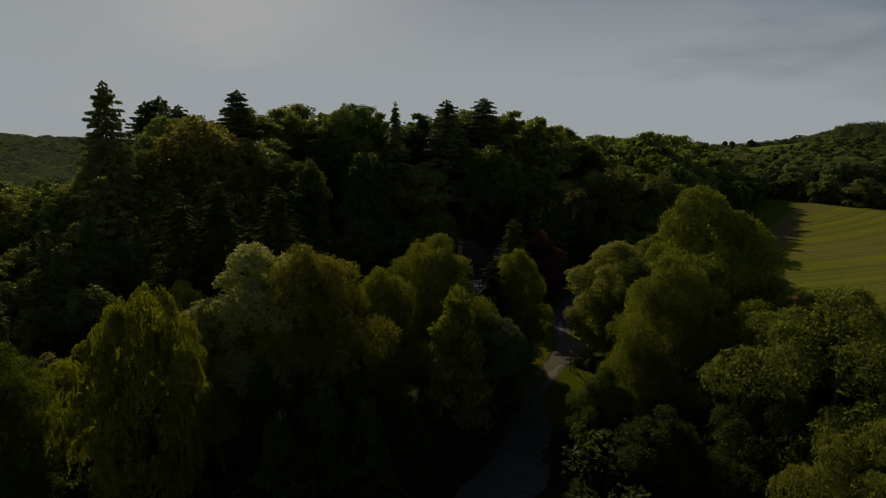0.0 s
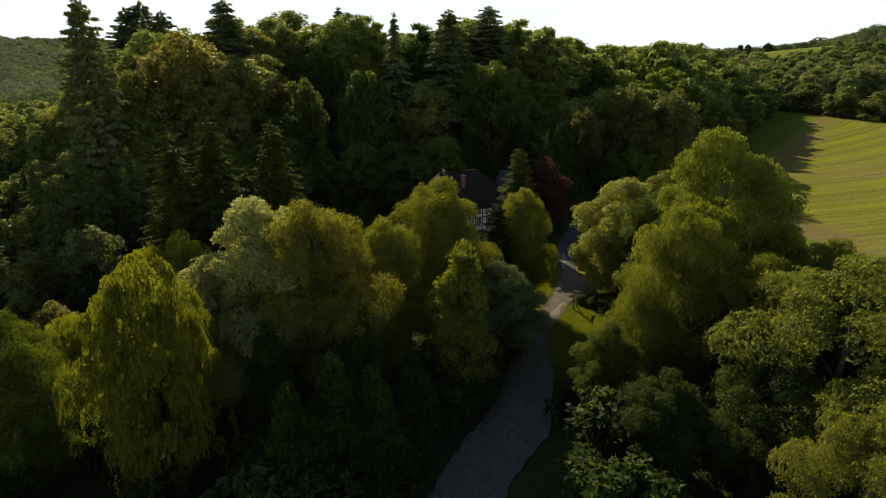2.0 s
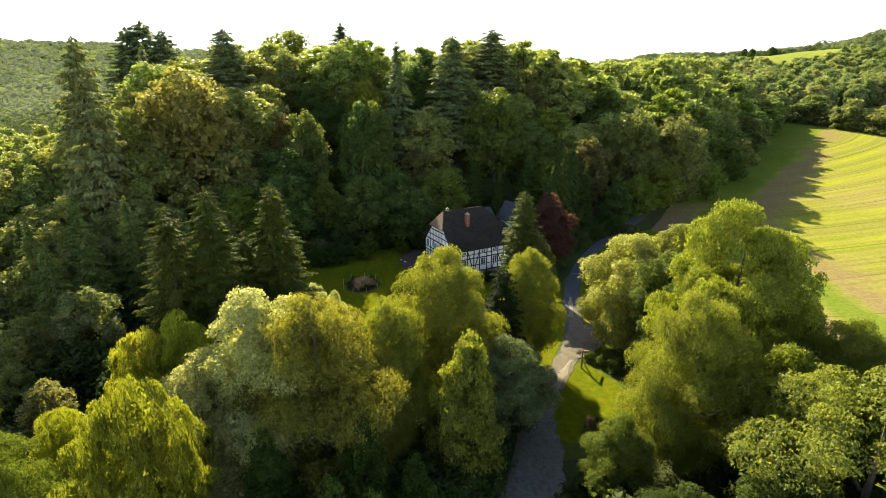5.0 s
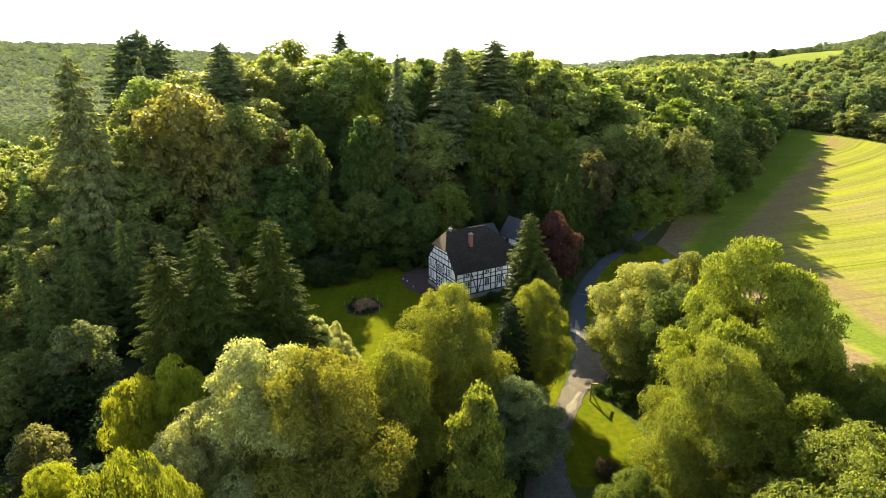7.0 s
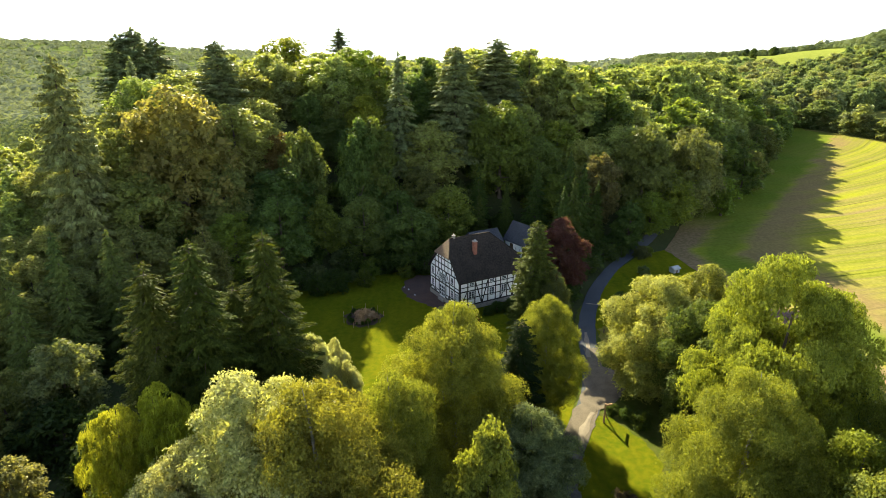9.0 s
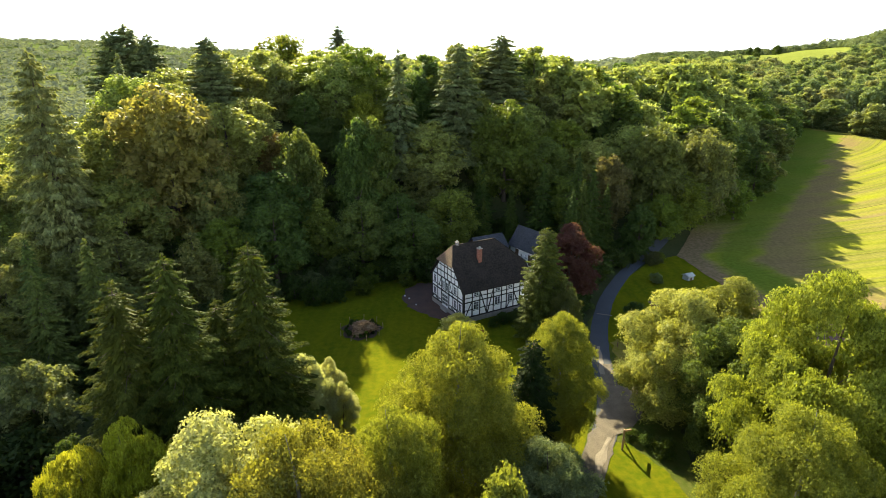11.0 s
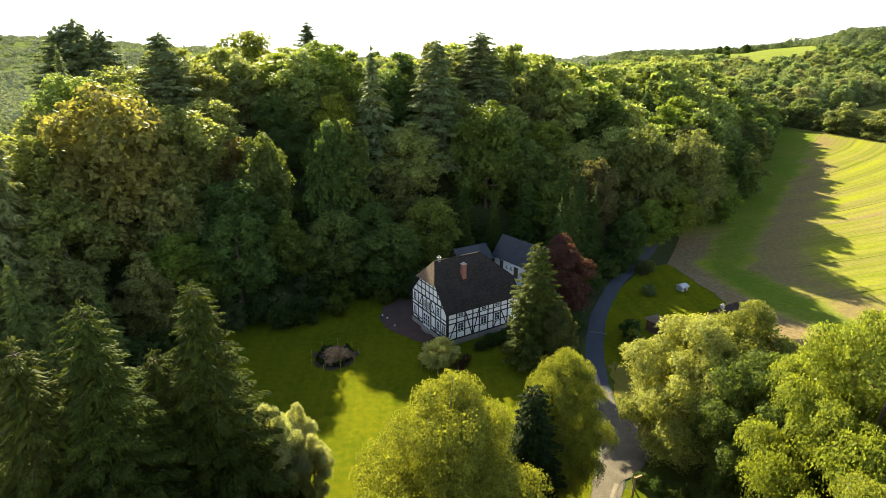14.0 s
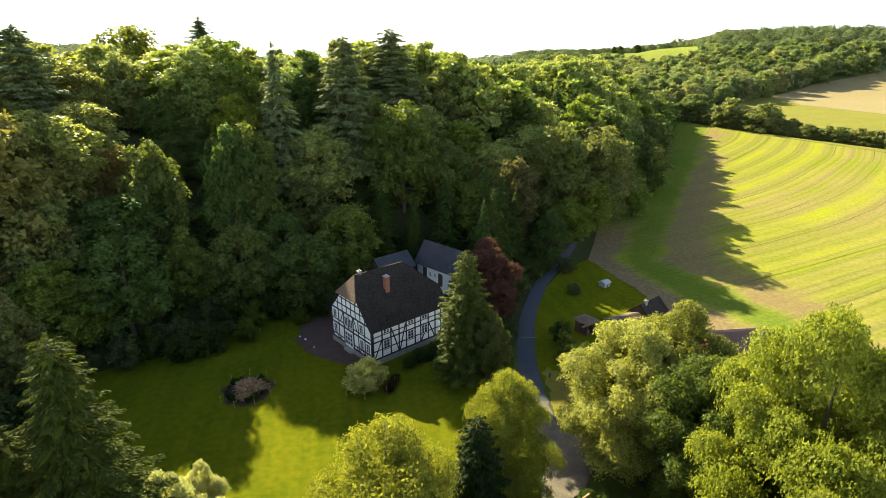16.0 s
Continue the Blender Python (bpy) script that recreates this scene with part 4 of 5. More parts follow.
# the rest of the wood, by chance
rnd = random.Random(41)
taken = [(o.location.x, o.location.y, 5.5) for o in scene.objects if o.parent is None and o.get("group") == W]
leafy, needled = ["m_round", "m_round_b", "m_oval", "m_tall", "m_open"], ["m_spruce", "m_spruce_b"]
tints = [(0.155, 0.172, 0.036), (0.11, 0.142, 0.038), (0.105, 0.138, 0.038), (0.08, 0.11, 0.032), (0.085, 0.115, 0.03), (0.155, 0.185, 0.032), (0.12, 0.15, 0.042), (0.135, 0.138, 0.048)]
ux, uy, SLOPE = math.sin(radians(SUN_AZ)), math.cos(radians(SUN_AZ)), math.tan(radians(SUN_EL))
# how far the wood's shade reaches over the lawn, along the sun, by the offset across it
GLADE = [(-8, 40), (-2.5, 42), (0, 45.5), (1.2, 48), (2.8, 48), (3.6, 46), (4.4, 43.5), (6.4, 43.5), (7.3, 46), (7.7, 53.5), (10.1, 54), (10.6, 48), (11.6, 43.8), (14.1, 41), (16.7, 41.4), (21, 44), (27, 45)]
for lo, hi, limit, gap in ((2.0, 50, 400, 6.6), (50, 105, 170, 8.2)):
    count = 0
    for _ in range(14000):
        if count >= limit:
            break
        x, y = rnd.uniform(-125, 150), rnd.uniform(8, 235)
        d = into_wood(x, y)
        if not lo < d < hi or not -60 < math.degrees(math.atan2(x, y + 5)) < 48 or math.hypot(x - 13, y - 79) < 8.5:
            continue
        if any((x - a) ** 2 + (y - b) ** 2 < (0.5 * (gap + c)) ** 2 for a, b, c in taken):
            continue
        taken.append((x, y, gap))
        evergreen = noise.noise((x / 26, y / 26, 5)) > 0.3 or (x < -25 and d < 22 and rnd.random() < 0.25)
        # left of x -35, paler tints stand in for haze and backlight
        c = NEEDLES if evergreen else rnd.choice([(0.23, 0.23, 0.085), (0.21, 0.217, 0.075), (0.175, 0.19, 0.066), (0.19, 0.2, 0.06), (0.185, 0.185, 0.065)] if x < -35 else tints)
        # deeper in, brighter leaf tints imitate crowns lit by the sun
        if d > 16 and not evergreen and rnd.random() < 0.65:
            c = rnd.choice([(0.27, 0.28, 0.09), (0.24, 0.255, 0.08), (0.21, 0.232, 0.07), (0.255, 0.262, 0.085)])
        if evergreen:
            k, h = rnd.choice(needled), rnd.uniform(11, 16) if d < 25 else rnd.uniform(13, 16.5)
        else:
            k, h = rnd.choice(leafy), (rnd.uniform(10, 14.5) if d < 14 else rnd.uniform(13, 18)) if x < 22 else rnd.uniform(15, 19) if d > 12 else rnd.uniform(9, 14)
        if math.atan2(x, y + 25) < radians(-31) and d > 10:
            h *= 0.72
        # a low stretch of wood lets the sun reach the lawn
        t, s = x * ux + y * uy, x * uy - y * ux
        if -5 < s < 27 and 50 < t < 140:
            cap = SLOPE * (t - max(along(GLADE, s + e) for e in (-3.3, -1.6, 0, 1.6, 3.3))) - hgt(x, y)
            h = min(h, cap) if cap < 0.8 * h or cap > 1.25 * h or t > 95 else cap
            if h < 2.5:
                continue
        # a gap lets the sun into the garden across the lane
        if 53 < s < 69 and 60 < t < 140:
            h = min(h, SLOPE * (t - 51 + 0.12 * abs(s - 61)) - hgt(x, y))
            if h < 2.5:
                continue
        if lo > 40 or math.hypot(x, y) > 118:
            k = "t_spruce" if evergreen else rnd.choice(("t_round", "t_oval"))
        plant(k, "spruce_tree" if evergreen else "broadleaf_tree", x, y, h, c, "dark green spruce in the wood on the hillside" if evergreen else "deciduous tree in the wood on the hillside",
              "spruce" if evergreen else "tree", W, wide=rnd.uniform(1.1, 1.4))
        count += 1
# lower trees on the slope beside the spruces
for _ in range(400):
    x, y = rnd.uniform(-82, -44), rnd.uniform(30, 84)
    if x > -50 and y < 52 or any((x - a) ** 2 + (y - b) ** 2 < 19 for a, b, c in taken) or math.atan2(x, y + 25) < radians(-46):
        continue
    taken.append((x, y, 4))
    # pale tints on this left slope stand in for hazy light too
    plant(rnd.choice(leafy), "broadleaf_tree", x, y, rnd.uniform(7, 10.5), rnd.choice([(0.25, 0.24, 0.08), (0.21, 0.212, 0.07), (0.17, 0.185, 0.055)]), "small deciduous tree on the lower slope", "tree", W, wide=1.25)
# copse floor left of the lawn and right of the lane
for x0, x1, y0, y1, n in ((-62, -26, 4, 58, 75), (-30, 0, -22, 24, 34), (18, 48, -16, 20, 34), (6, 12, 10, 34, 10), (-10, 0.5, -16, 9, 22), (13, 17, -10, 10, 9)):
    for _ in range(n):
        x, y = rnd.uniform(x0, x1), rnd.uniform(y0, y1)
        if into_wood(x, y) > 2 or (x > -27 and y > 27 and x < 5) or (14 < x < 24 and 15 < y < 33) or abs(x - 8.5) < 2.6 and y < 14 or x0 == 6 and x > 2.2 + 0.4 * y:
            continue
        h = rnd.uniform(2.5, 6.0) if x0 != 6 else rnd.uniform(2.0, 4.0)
        # shade of the understory is put into these darkened leaf tints
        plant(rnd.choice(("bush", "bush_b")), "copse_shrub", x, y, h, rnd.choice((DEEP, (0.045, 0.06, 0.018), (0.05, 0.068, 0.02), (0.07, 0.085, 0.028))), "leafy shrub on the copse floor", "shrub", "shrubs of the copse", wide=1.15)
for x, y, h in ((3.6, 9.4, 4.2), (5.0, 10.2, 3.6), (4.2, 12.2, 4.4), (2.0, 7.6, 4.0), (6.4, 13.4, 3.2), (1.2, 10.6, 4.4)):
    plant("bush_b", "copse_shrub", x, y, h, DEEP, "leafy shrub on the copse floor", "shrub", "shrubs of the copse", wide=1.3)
# undergrowth along the wood's foot and in the copse
count = 0
for _ in range(2600):
    x, y = rnd.uniform(-48, 42), rnd.uniform(50, 108)
    d = into_wood(x, y)
    if not -1.5 < d < 32 or any((x - a) ** 2 + (y - b) ** 2 < (3.2 if c < 3 else 6.5) for a, b, c in taken) or math.hypot(x - 13, y - 79) < 9 or count > 170:
        continue
    taken.append((x, y, 2))
    count += 1
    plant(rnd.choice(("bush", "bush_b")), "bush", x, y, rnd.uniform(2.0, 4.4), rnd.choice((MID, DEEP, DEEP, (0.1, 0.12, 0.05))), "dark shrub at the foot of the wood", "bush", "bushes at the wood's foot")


def canopy(name, spots, mat, label, per, size):
    """A far wood in one mesh: each crown is a dome of broad leafy tufts."""
    S = np.array(spots)
    n = len(S)
    d = sphere_dirs(n * per)
    d[:, 2] = np.abs(d[:, 2])
    o = np.repeat(S, per, 0)
    rad = rng.uniform(0.85, 1.06, n * per)
    c = np.stack([o[:, 0] + d[:, 0] * o[:, 3] * rad, o[:, 1] + d[:, 1] * o[:, 3] * rad, o[:, 2] + o[:, 4] * (0.3 + 0.7 * d[:, 2] * rad)], 1)
    a = unit(np.cross(d, rng.normal(size=d.shape)))
    sz = size * o[:, 3] * rng.uniform(0.7, 1.25, n * per)
    me = leaves_mesh(name, c, a, unit(d + rng.normal(size=d.shape) * 0.12), sz, sz * 0.8, mat)
    return tagged(new(name, me), label, "woodland", kind="stuff")


def far_leaf(name, c1, c2, c3):
    m, n, l, b = material(name, 1.0, 0.0)
    geo = n.new("ShaderNodeNewGeometry")
    f = noise_fac(n, l, 0.09, 5, 0.3, 0.7)
    col = mix(n, l, "MIX", f, mix(n, l, "MIX", geo.outputs["Random Per Island"], c1, c2), c3)
    l.new(col, b.inputs["Base Color"])
    tr = n.new("ShaderNodeBsdfTranslucent")
    l.new(mix(n, l, "MULTIPLY", 1.0, col, (1.25, 1.25, 0.7)), tr.inputs["Color"])
    ms = n.new("ShaderNodeMixShader")
    ms.inputs["Fac"].default_value = 0.25
    l.new(b.outputs["BSDF"], ms.inputs[1])
    l.new(tr.outputs["BSDF"], ms.inputs[2])
    l.new(ms.outputs["Shader"], n["Material Output"].inputs["Surface"])
    return m


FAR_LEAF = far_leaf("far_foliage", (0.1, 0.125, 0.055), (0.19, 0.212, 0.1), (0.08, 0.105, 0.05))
# aerial haze is mixed into this pale grey-green leaf colour
HAZE_TINTED_LEAF = far_leaf("haze_tinted_foliage", (0.18, 0.2, 0.125), (0.2, 0.22, 0.14), (0.165, 0.185, 0.12))
OPEN_FAR = [[(182, 247), (235, 283), (299, 322), (360, 345), (440, 345), (560, 240), (480, 60), (222, 20)], [(248, 501), (274, 441), (336, 447), (451, 612), (504, 717), (412, 709), (347, 699)],
            [(30, 60), (58, 0), (200, -60), (420, 40), (300, 145), (222, 200), (176, 250), (107, 152), (81, 115), (63, 99)]]


def in_poly(x, y, poly):
    c = False
    for (ax, ay), (bx, by) in zip(poly, poly[1:] + poly[:1]):
        if (ay > y) != (by > y) and x < (bx - ax) * (y - ay) / (by - ay) + ax:
            c = not c
    return c


spots = []
for _ in range(30000):
    az, r = rnd.uniform(-58, 74), 150 + 820 * math.sqrt(rnd.random())
    x, y = r * math.sin(radians(az)), r * math.cos(radians(az))
    if any(in_poly(x, y, p) for p in OPEN_FAR) or (into_wood(x, y) < 4 and r < 330) or (into_wood(x, y) < 108 and y < 235 and -135 < x < 150):
        continue
    if az < 20 and r > 700:
        continue
    q = rnd.uniform(3.6, 6.2) * (1 if r < 500 else 1.25)
    spots.append((x, y, hgt(x, y) - 1, q, rnd.uniform(12, 17) if 10 < az < 40 and r < 520 else rnd.uniform(8, 12) if 10 < az < 38 else rnd.uniform(11, 17)))
    if len(spots) > 8500:
        break
# its nearest crowns are trees of their own
stand = []
for x, y, z, q, h in sorted(spots, key=lambda p: math.hypot(p[0], p[1])):
    if len(stand) >= 290 or x < 0.36 * y or math.hypot(x, y) < 215:
        continue
    if all((x - a) ** 2 + (y - b) ** 2 > 68 for a, b in stand):
        stand.append((x, y))
        # lightened, greyed leaf tints hold the haze across the fields
        plant(rnd.choice(("t_oval", "t_round", "t_round")), "forest_tree", x, y, rnd.uniform(14.5, 20), rnd.choice(((0.17, 0.2, 0.095), (0.21, 0.23, 0.1), (0.14, 0.175, 0.085), (0.16, 0.185, 0.075), (0.22, 0.22, 0.11))),
              "deciduous tree in the far wood across the fields", "tree", "trees of the far wood", wide=rnd.uniform(1.0, 1.3), z=z)
spots = [p for p in spots if all((p[0] - a) ** 2 + (p[1] - b) ** 2 > 16 for a, b in stand)]
for lo, hi, per, size in ((0, 420, 230, 0.21), (420, 2000, 130, 0.26)):
    canopy("far_wood", [s for s in spots if lo <= math.hypot(s[0], s[1]) < hi and not (s[0] < 0.05 * s[1] and s[0] ** 2 + s[1] ** 2 > 250 ** 2)], FAR_LEAF, "rolling far woodland of mixed green crowns", per, size)
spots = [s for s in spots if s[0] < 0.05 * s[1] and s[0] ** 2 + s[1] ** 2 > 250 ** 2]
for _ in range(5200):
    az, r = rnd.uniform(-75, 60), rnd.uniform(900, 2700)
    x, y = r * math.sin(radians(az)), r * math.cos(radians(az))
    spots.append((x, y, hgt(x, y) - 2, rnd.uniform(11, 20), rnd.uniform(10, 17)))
canopy("distant_wood", spots, HAZE_TINTED_LEAF, "wooded hills on the horizon in a pale haze-tinted green", 40, 0.42)

# hedge between the two fields, and lone far trees
for i, p in enumerate(curve_points([(172, 248), (178, 242), (183.5, 213.7), (190.5, 190), (197, 170), (201, 156), (206.5, 125), (213, 80), (217, 30)], 2.6)):
    h = (rnd.uniform(7.0, 10.0) if i < 24 else rnd.uniform(5.0, 7.5)) * (1.6 if i in (4, 6, 13, 19) else 1)
    # olive tints are paler here to carry haze over the field
    plant(rnd.choice(("t_oval", "t_round")), "hedge_tree", p.x + rnd.uniform(-1, 1), p.y + rnd.uniform(-1, 1), h, rnd.choice(((0.21, 0.21, 0.09), (0.17, 0.185, 0.075), (0.15, 0.165, 0.065), (0.13, 0.15, 0.06))), "bushy hedgerow tree between the fields", "tree",
          "hedgerow between the fields", wide=rnd.uniform(1.2, 1.6), z=hgt(p.x, p.y) - 0.15 * h)
for x, y, h in ((395, 649, 13), (374, 656, 12), (415, 687, 12), (351, 629, 10), (319, 556, 9)):
    plant("m_round", "lone_tree", x, y, h, DEEP, "round lone tree on the far meadow", "tree", "lone trees on the far meadow")

# ---- the half-timbered house ----


def box(bm, x0, x1, y0, y1, z0, z1, m=None):
    vs = [bm.verts.new(v) for v in ((x0, y0, z0), (x1, y0, z0), (x1, y1, z0), (x0, y1, z0), (x0, y0, z1), (x1, y0, z1), (x1, y1, z1), (x0, y1, z1))]
    fs = [bm.faces.new([vs[i] for i in f]) for f in ((3, 2, 1, 0), (4, 5, 6, 7), (0, 1, 5, 4), (1, 2, 6, 5), (2, 3, 7, 6), (3, 0, 4, 7))]
    if m is not None:
        bmesh.ops.transform(bm, matrix=m, verts=vs)
    return fs


def slab(bm, pts, depth):
    """A plate of that thickness under a flat outline, which runs anticlockwise seen from its outside."""
    pts = [Vector(p) for p in pts]
    n = (pts[1] - pts[0]).cross(pts[2] - pts[0]).normalized()
    top = [bm.verts.new(p) for p in pts]
    low = [bm.verts.new(p - n * depth) for p in pts]
    bm.faces.new(top)
    bm.faces.new(low[::-1])
    for i in range(len(pts)):
        j = (i + 1) % len(pts)
        bm.faces.new((top[j], top[i], low[i], low[j]))


def courses(bm, a0, a1, b0, b1, rows, lift=0.028):
    """Overlapping rows of tiles on a roof plane, from the eave a0-a1 to the top b0-b1."""
    a0, a1, b0, b1 = (Vector(p) for p in (a0, a1, b0, b1))
    n = (a1 - a0).cross(b0 - a0).normalized()
    for i in range(rows):
        k0, k1 = i / rows, (i + 1.1) / rows
        k1 = min(k1, 1.0)
        p, q = a0.lerp(b0, k0), a1.lerp(b1, k0)
        r, s = a1.lerp(b1, k1), a0.lerp(b0, k1)
        slab(bm, (p + n * (lift + 0.02), q + n * (lift + 0.02), r + n * 0.02, s + n * 0.02), 0.018)


def beam(parent, p, q, w, depth, normal, mat=None, name="beam"):
    """A squared timber from p to q that stands proud of a wall."""
    p, q, n = Vector(p), Vector(q), Vector(normal)
    d = (q - p).normalized()
    s = d.cross(n).normalized()
    bm = bmesh.new()
    m = Matrix((s, d, n)).transposed().to_4x4()
    m.translation = p
    box(bm, -w / 2, w / 2, 0, (q - p).length, -depth, 0.03, m)
    return part(name, bm, mat or TIMBER, parent)


def window(parent, c, w, h, normal, cols=2, rows=3):
    """A small-paned white casement in a wall, c its centre."""
    n = Vector(normal)
    s = Vector((0, 0, 1)).cross(n).normalized()
    m = Matrix((s, n, Vector((0, 0, 1)))).transposed().to_4x4()
    m.translation = Vector(c)
    bm = bmesh.new()
    t = 0.07
    for x0, x1, z0, z1 in ((-w / 2, w / 2, -h / 2, -h / 2 + t), (-w / 2, w / 2, h / 2 - t, h / 2), (-w / 2, -w / 2 + t, -h / 2 + t, h / 2 - t), (w / 2 - t, w / 2, -h / 2 + t, h / 2 - t)):
        box(bm, x0, x1, -0.02, 0.055, z0, z1, m)
    fr = part("window", bm, WHITEPAINT, parent, "white-painted small-paned casement window")
    bm = bmesh.new()
    for i in range(1, cols):
        x = -w / 2 + w * i / cols
        box(bm, x - 0.03, x + 0.03, 0.0, 0.045, -h / 2 + t, h / 2 - t, m)
    for i in range(1, rows):
        z = -h / 2 + h * i / rows
        box(bm, -w / 2 + t, w / 2 - t, 0.0, 0.04, z - 0.018, z + 0.018, m)
    part("glazing_bar", bm, WHITEPAINT, fr)
    bm = bmesh.new()
    box(bm, -w / 2 + t, w / 2 - t, 0.005, 0.02, -h / 2 + t, h / 2 - t, m)
    part("pane", bm, GLASS, fr, "dark window glass")
    bm = bmesh.new()
    box(bm, -w / 2 - 0.06, w / 2 + 0.06, 0.0, 0.1, -h / 2 - 0.06, -h / 2, m)
    part("sill", bm, TIMBER, fr)
    return fr


# house frame of reference: x along the eaves, y from front to back, z up
HM = pose(3.89, 57.35, 0, 0, 0, 29.1)
LEN, WID, BASE, EAVE, RID, HIPZ, HIPZ_FAR = 12.2, 9.7, 0.8, 5.05, 10.5, 8.4, 7.0
house = thing("half_timbered_house", HM, "old black-and-white half-timbered house with a dark tiled half-hipped roof", "house")
bm = bmesh.new()
box(bm, -0.04, LEN + 0.04, -0.04, WID + 0.04, -0.5, BASE)
part("plinth", bm, STONE, house, "low rubble stone plinth")
pitch = (RID - EAVE) / (WID / 2)
hy, hy_far = (HIPZ - EAVE) / pitch, (HIPZ_FAR - EAVE) / pitch
bm = bmesh.new()
for x, flip, b, top in ((0.0, False, hy, HIPZ), (LEN, True, hy_far, HIPZ_FAR)):
    ring = [(x, 0, BASE), (x, WID, BASE), (x, WID, EAVE), (x, WID - b, top), (x, b, top), (x, 0, EAVE)]
    slab(bm, ring[::-1] if not flip else ring, 0.25)
for y, flip in ((0.0, True), (WID, False)):
    q = [(0.25, y, BASE), (LEN - 0.25, y, BASE), (LEN - 0.25, y, EAVE), (0.25, y, EAVE)]
    slab(bm, q if flip else q[::-1], 0.25)
part("wall", bm, PLASTER, house, "white lime-plastered panels between black timbers")

# timbers of the gable (normal -x): y runs from the front corner to the back
gn, fn = (-1, 0, 0), (0, -1, 0)


def gable_beam(y0, z0, y1, z1, w=0.19):
    beam(house, (0, y0, z0), (0, y1, z1), w, 0.06, gn)


def front_beam(x0, z0, x1, z1, w=0.19):
    beam(house, (x0, 0, z0), (x1, 0, z1), w, 0.06, fn)


def roof_z(y):
    return EAVE + pitch * min(y, WID - y)


for y, z1, w in ((0.13, EAVE, 0.27), (1.6, 5.35, 0.19), (3.05, 5.35, 0.19), (4.25, 5.35, 0.27), (6.5, 5.35, 0.27), (7.8, 5.35, 0.19), (9.57, EAVE, 0.27)):
    gable_beam(y, BASE, y, min(z1, roof_z(y) - 0.12), w)
gable_beam(5.37, 3.15, 5.37, 5.35, 0.18)
for y in (1.45, 2.5, 3.6, 4.65, 5.7, 6.75, 7.85):
    gable_beam(y, 5.35, y, min(roof_z(y) - 0.12, HIPZ), 0.18)
for z, w in ((BASE + 0.1, 0.23), (3.15, 0.23), (5.35, 0.22), (6.35, 0.17), (7.32, 0.17), (8.22, 0.22)):
    inset = max(0.0, (z - EAVE) / pitch) + 0.1
    gable_beam(inset, z, WID - inset, z, w)
for y0, y1 in ((0.2, 4.12), (6.62, 9.5)):
    gable_beam(y0, 1.45, y1, 1.45, 0.14)
    gable_beam(y0, 3.7, y1, 3.7, 0.15)
for y0, z0, y1, z1 in ((1.5, 0.95, 0.98, 1.45), (1.7, 0.95, 2.22, 1.45), (2.95, 0.95, 2.43, 1.45), (3.15, 0.95, 3.67, 1.45), (7.9, 0.95, 8.42, 1.45), (7.7, 0.95, 7.18, 1.45), (9.5, 0.95, 9.04, 1.45), (4.13, 5.25, 3.4, 3.75), (6.62, 5.25, 7.34, 3.75)):
    gable_beam(y0, z0, y1, z1, 0.15)
# barge boards and hip eave
beam(house, (0, -0.1, EAVE - 0.18), (0, hy, HIPZ - 0.05), 0.2, 0.05, gn, name="barge_board")
beam(house, (0, WID + 0.1, EAVE - 0.18), (0, WID - hy, HIPZ - 0.05), 0.2, 0.05, gn, name="barge_board")
# timbers of the long front wall (normal -y)
for i, x in enumerate((0.12, 1.5, 2.85, 4.15, 5.3, 6.75, 7.7, 9.0, 10.2, 11.2, 12.1)):
    front_beam(x, BASE, x, EAVE - 0.1, 0.25 if i in (0, 10) else 0.19)
for z, w in ((BASE + 0.1, 0.23), (2.05, 0.14), (3.3, 0.18), (4.0, 0.13), (EAVE - 0.2, 0.2)):
    front_beam(0, z, LEN, z, w)
for x0, z0, x1, z1 in ((0.3, 0.95, 1.4, 3.25), (2.95, 4.5, 4.1, 0.95), (5.2, 4.5, 4.25, 0.95), (8.9, 3.25, 7.8, 0.95), (9.1, 3.25, 10.1, 0.95)):
    front_beam(x0, z0, x1, z1, 0.17)
for x in (2.18, 6.02, 8.35):
    window(house, (x, 0, 2.55), 1.0, 1.3, fn)
    window(house, (x, 0, 4.38), 0.9, 0.6, fn, 2, 2)
for y, z, h in ((8.68, 4.45, 1.25), (5.94, 4.25, 1.3), (4.8, 4.25, 1.3), (2.32, 4.45, 1.25), (2.32, 2.3, 1.25), (0.87, 2.3, 1.25), (8.68, 2.3, 1.25)):
    window(house, (0, y, z), 0.85, h, gn)
# double door with side light
bm = bmesh.new()
box(bm, -0.06, 0.06, 4.45, 6.3, 0.7, 2.95)
door = part("door", bm, WHITEPAINT, house, "white double door with small glass panes")
for y in (4.78, 5.375, 5.97):
    for z in (1.27, 1.87, 2.47):
        bm = bmesh.new()
        box(bm, -0.075, -0.055, y - 0.2, y + 0.2, z - 0.22, z + 0.22)
        part("pane", bm, GLASS, door)
bm = bmesh.new()
box(bm, -0.14, -0.07, 5.57, 5.61, 1.7, 1.82)
part("handle", bm, TIMBER, door)
bm = bmesh.new()
box(bm, -0.45, -0.05, 4.45, 6.2, 0.0, 0.5)
part("doorstep", bm, STONE, house, "worn stone doorstep")

# roof: two main planes cut by half hips
OV, SIDE = 0.32, 0.28
ez = EAVE - pitch * OV
hip_run, far_run = 1.0, 3.8


def roof_plane(back):
    """Outline of the front or back roof plane."""
    f = (lambda y: WID - y) if back else (lambda y: y)
    return [(-SIDE, f(-OV), ez), (LEN + SIDE, f(-OV), ez), (LEN + SIDE, f(hy_far - 0.1), HIPZ_FAR - 0.1), (LEN - far_run, f(WID / 2), RID), (hip_run, f(WID / 2), RID), (-SIDE, f(hy - 0.1), HIPZ - 0.1)]


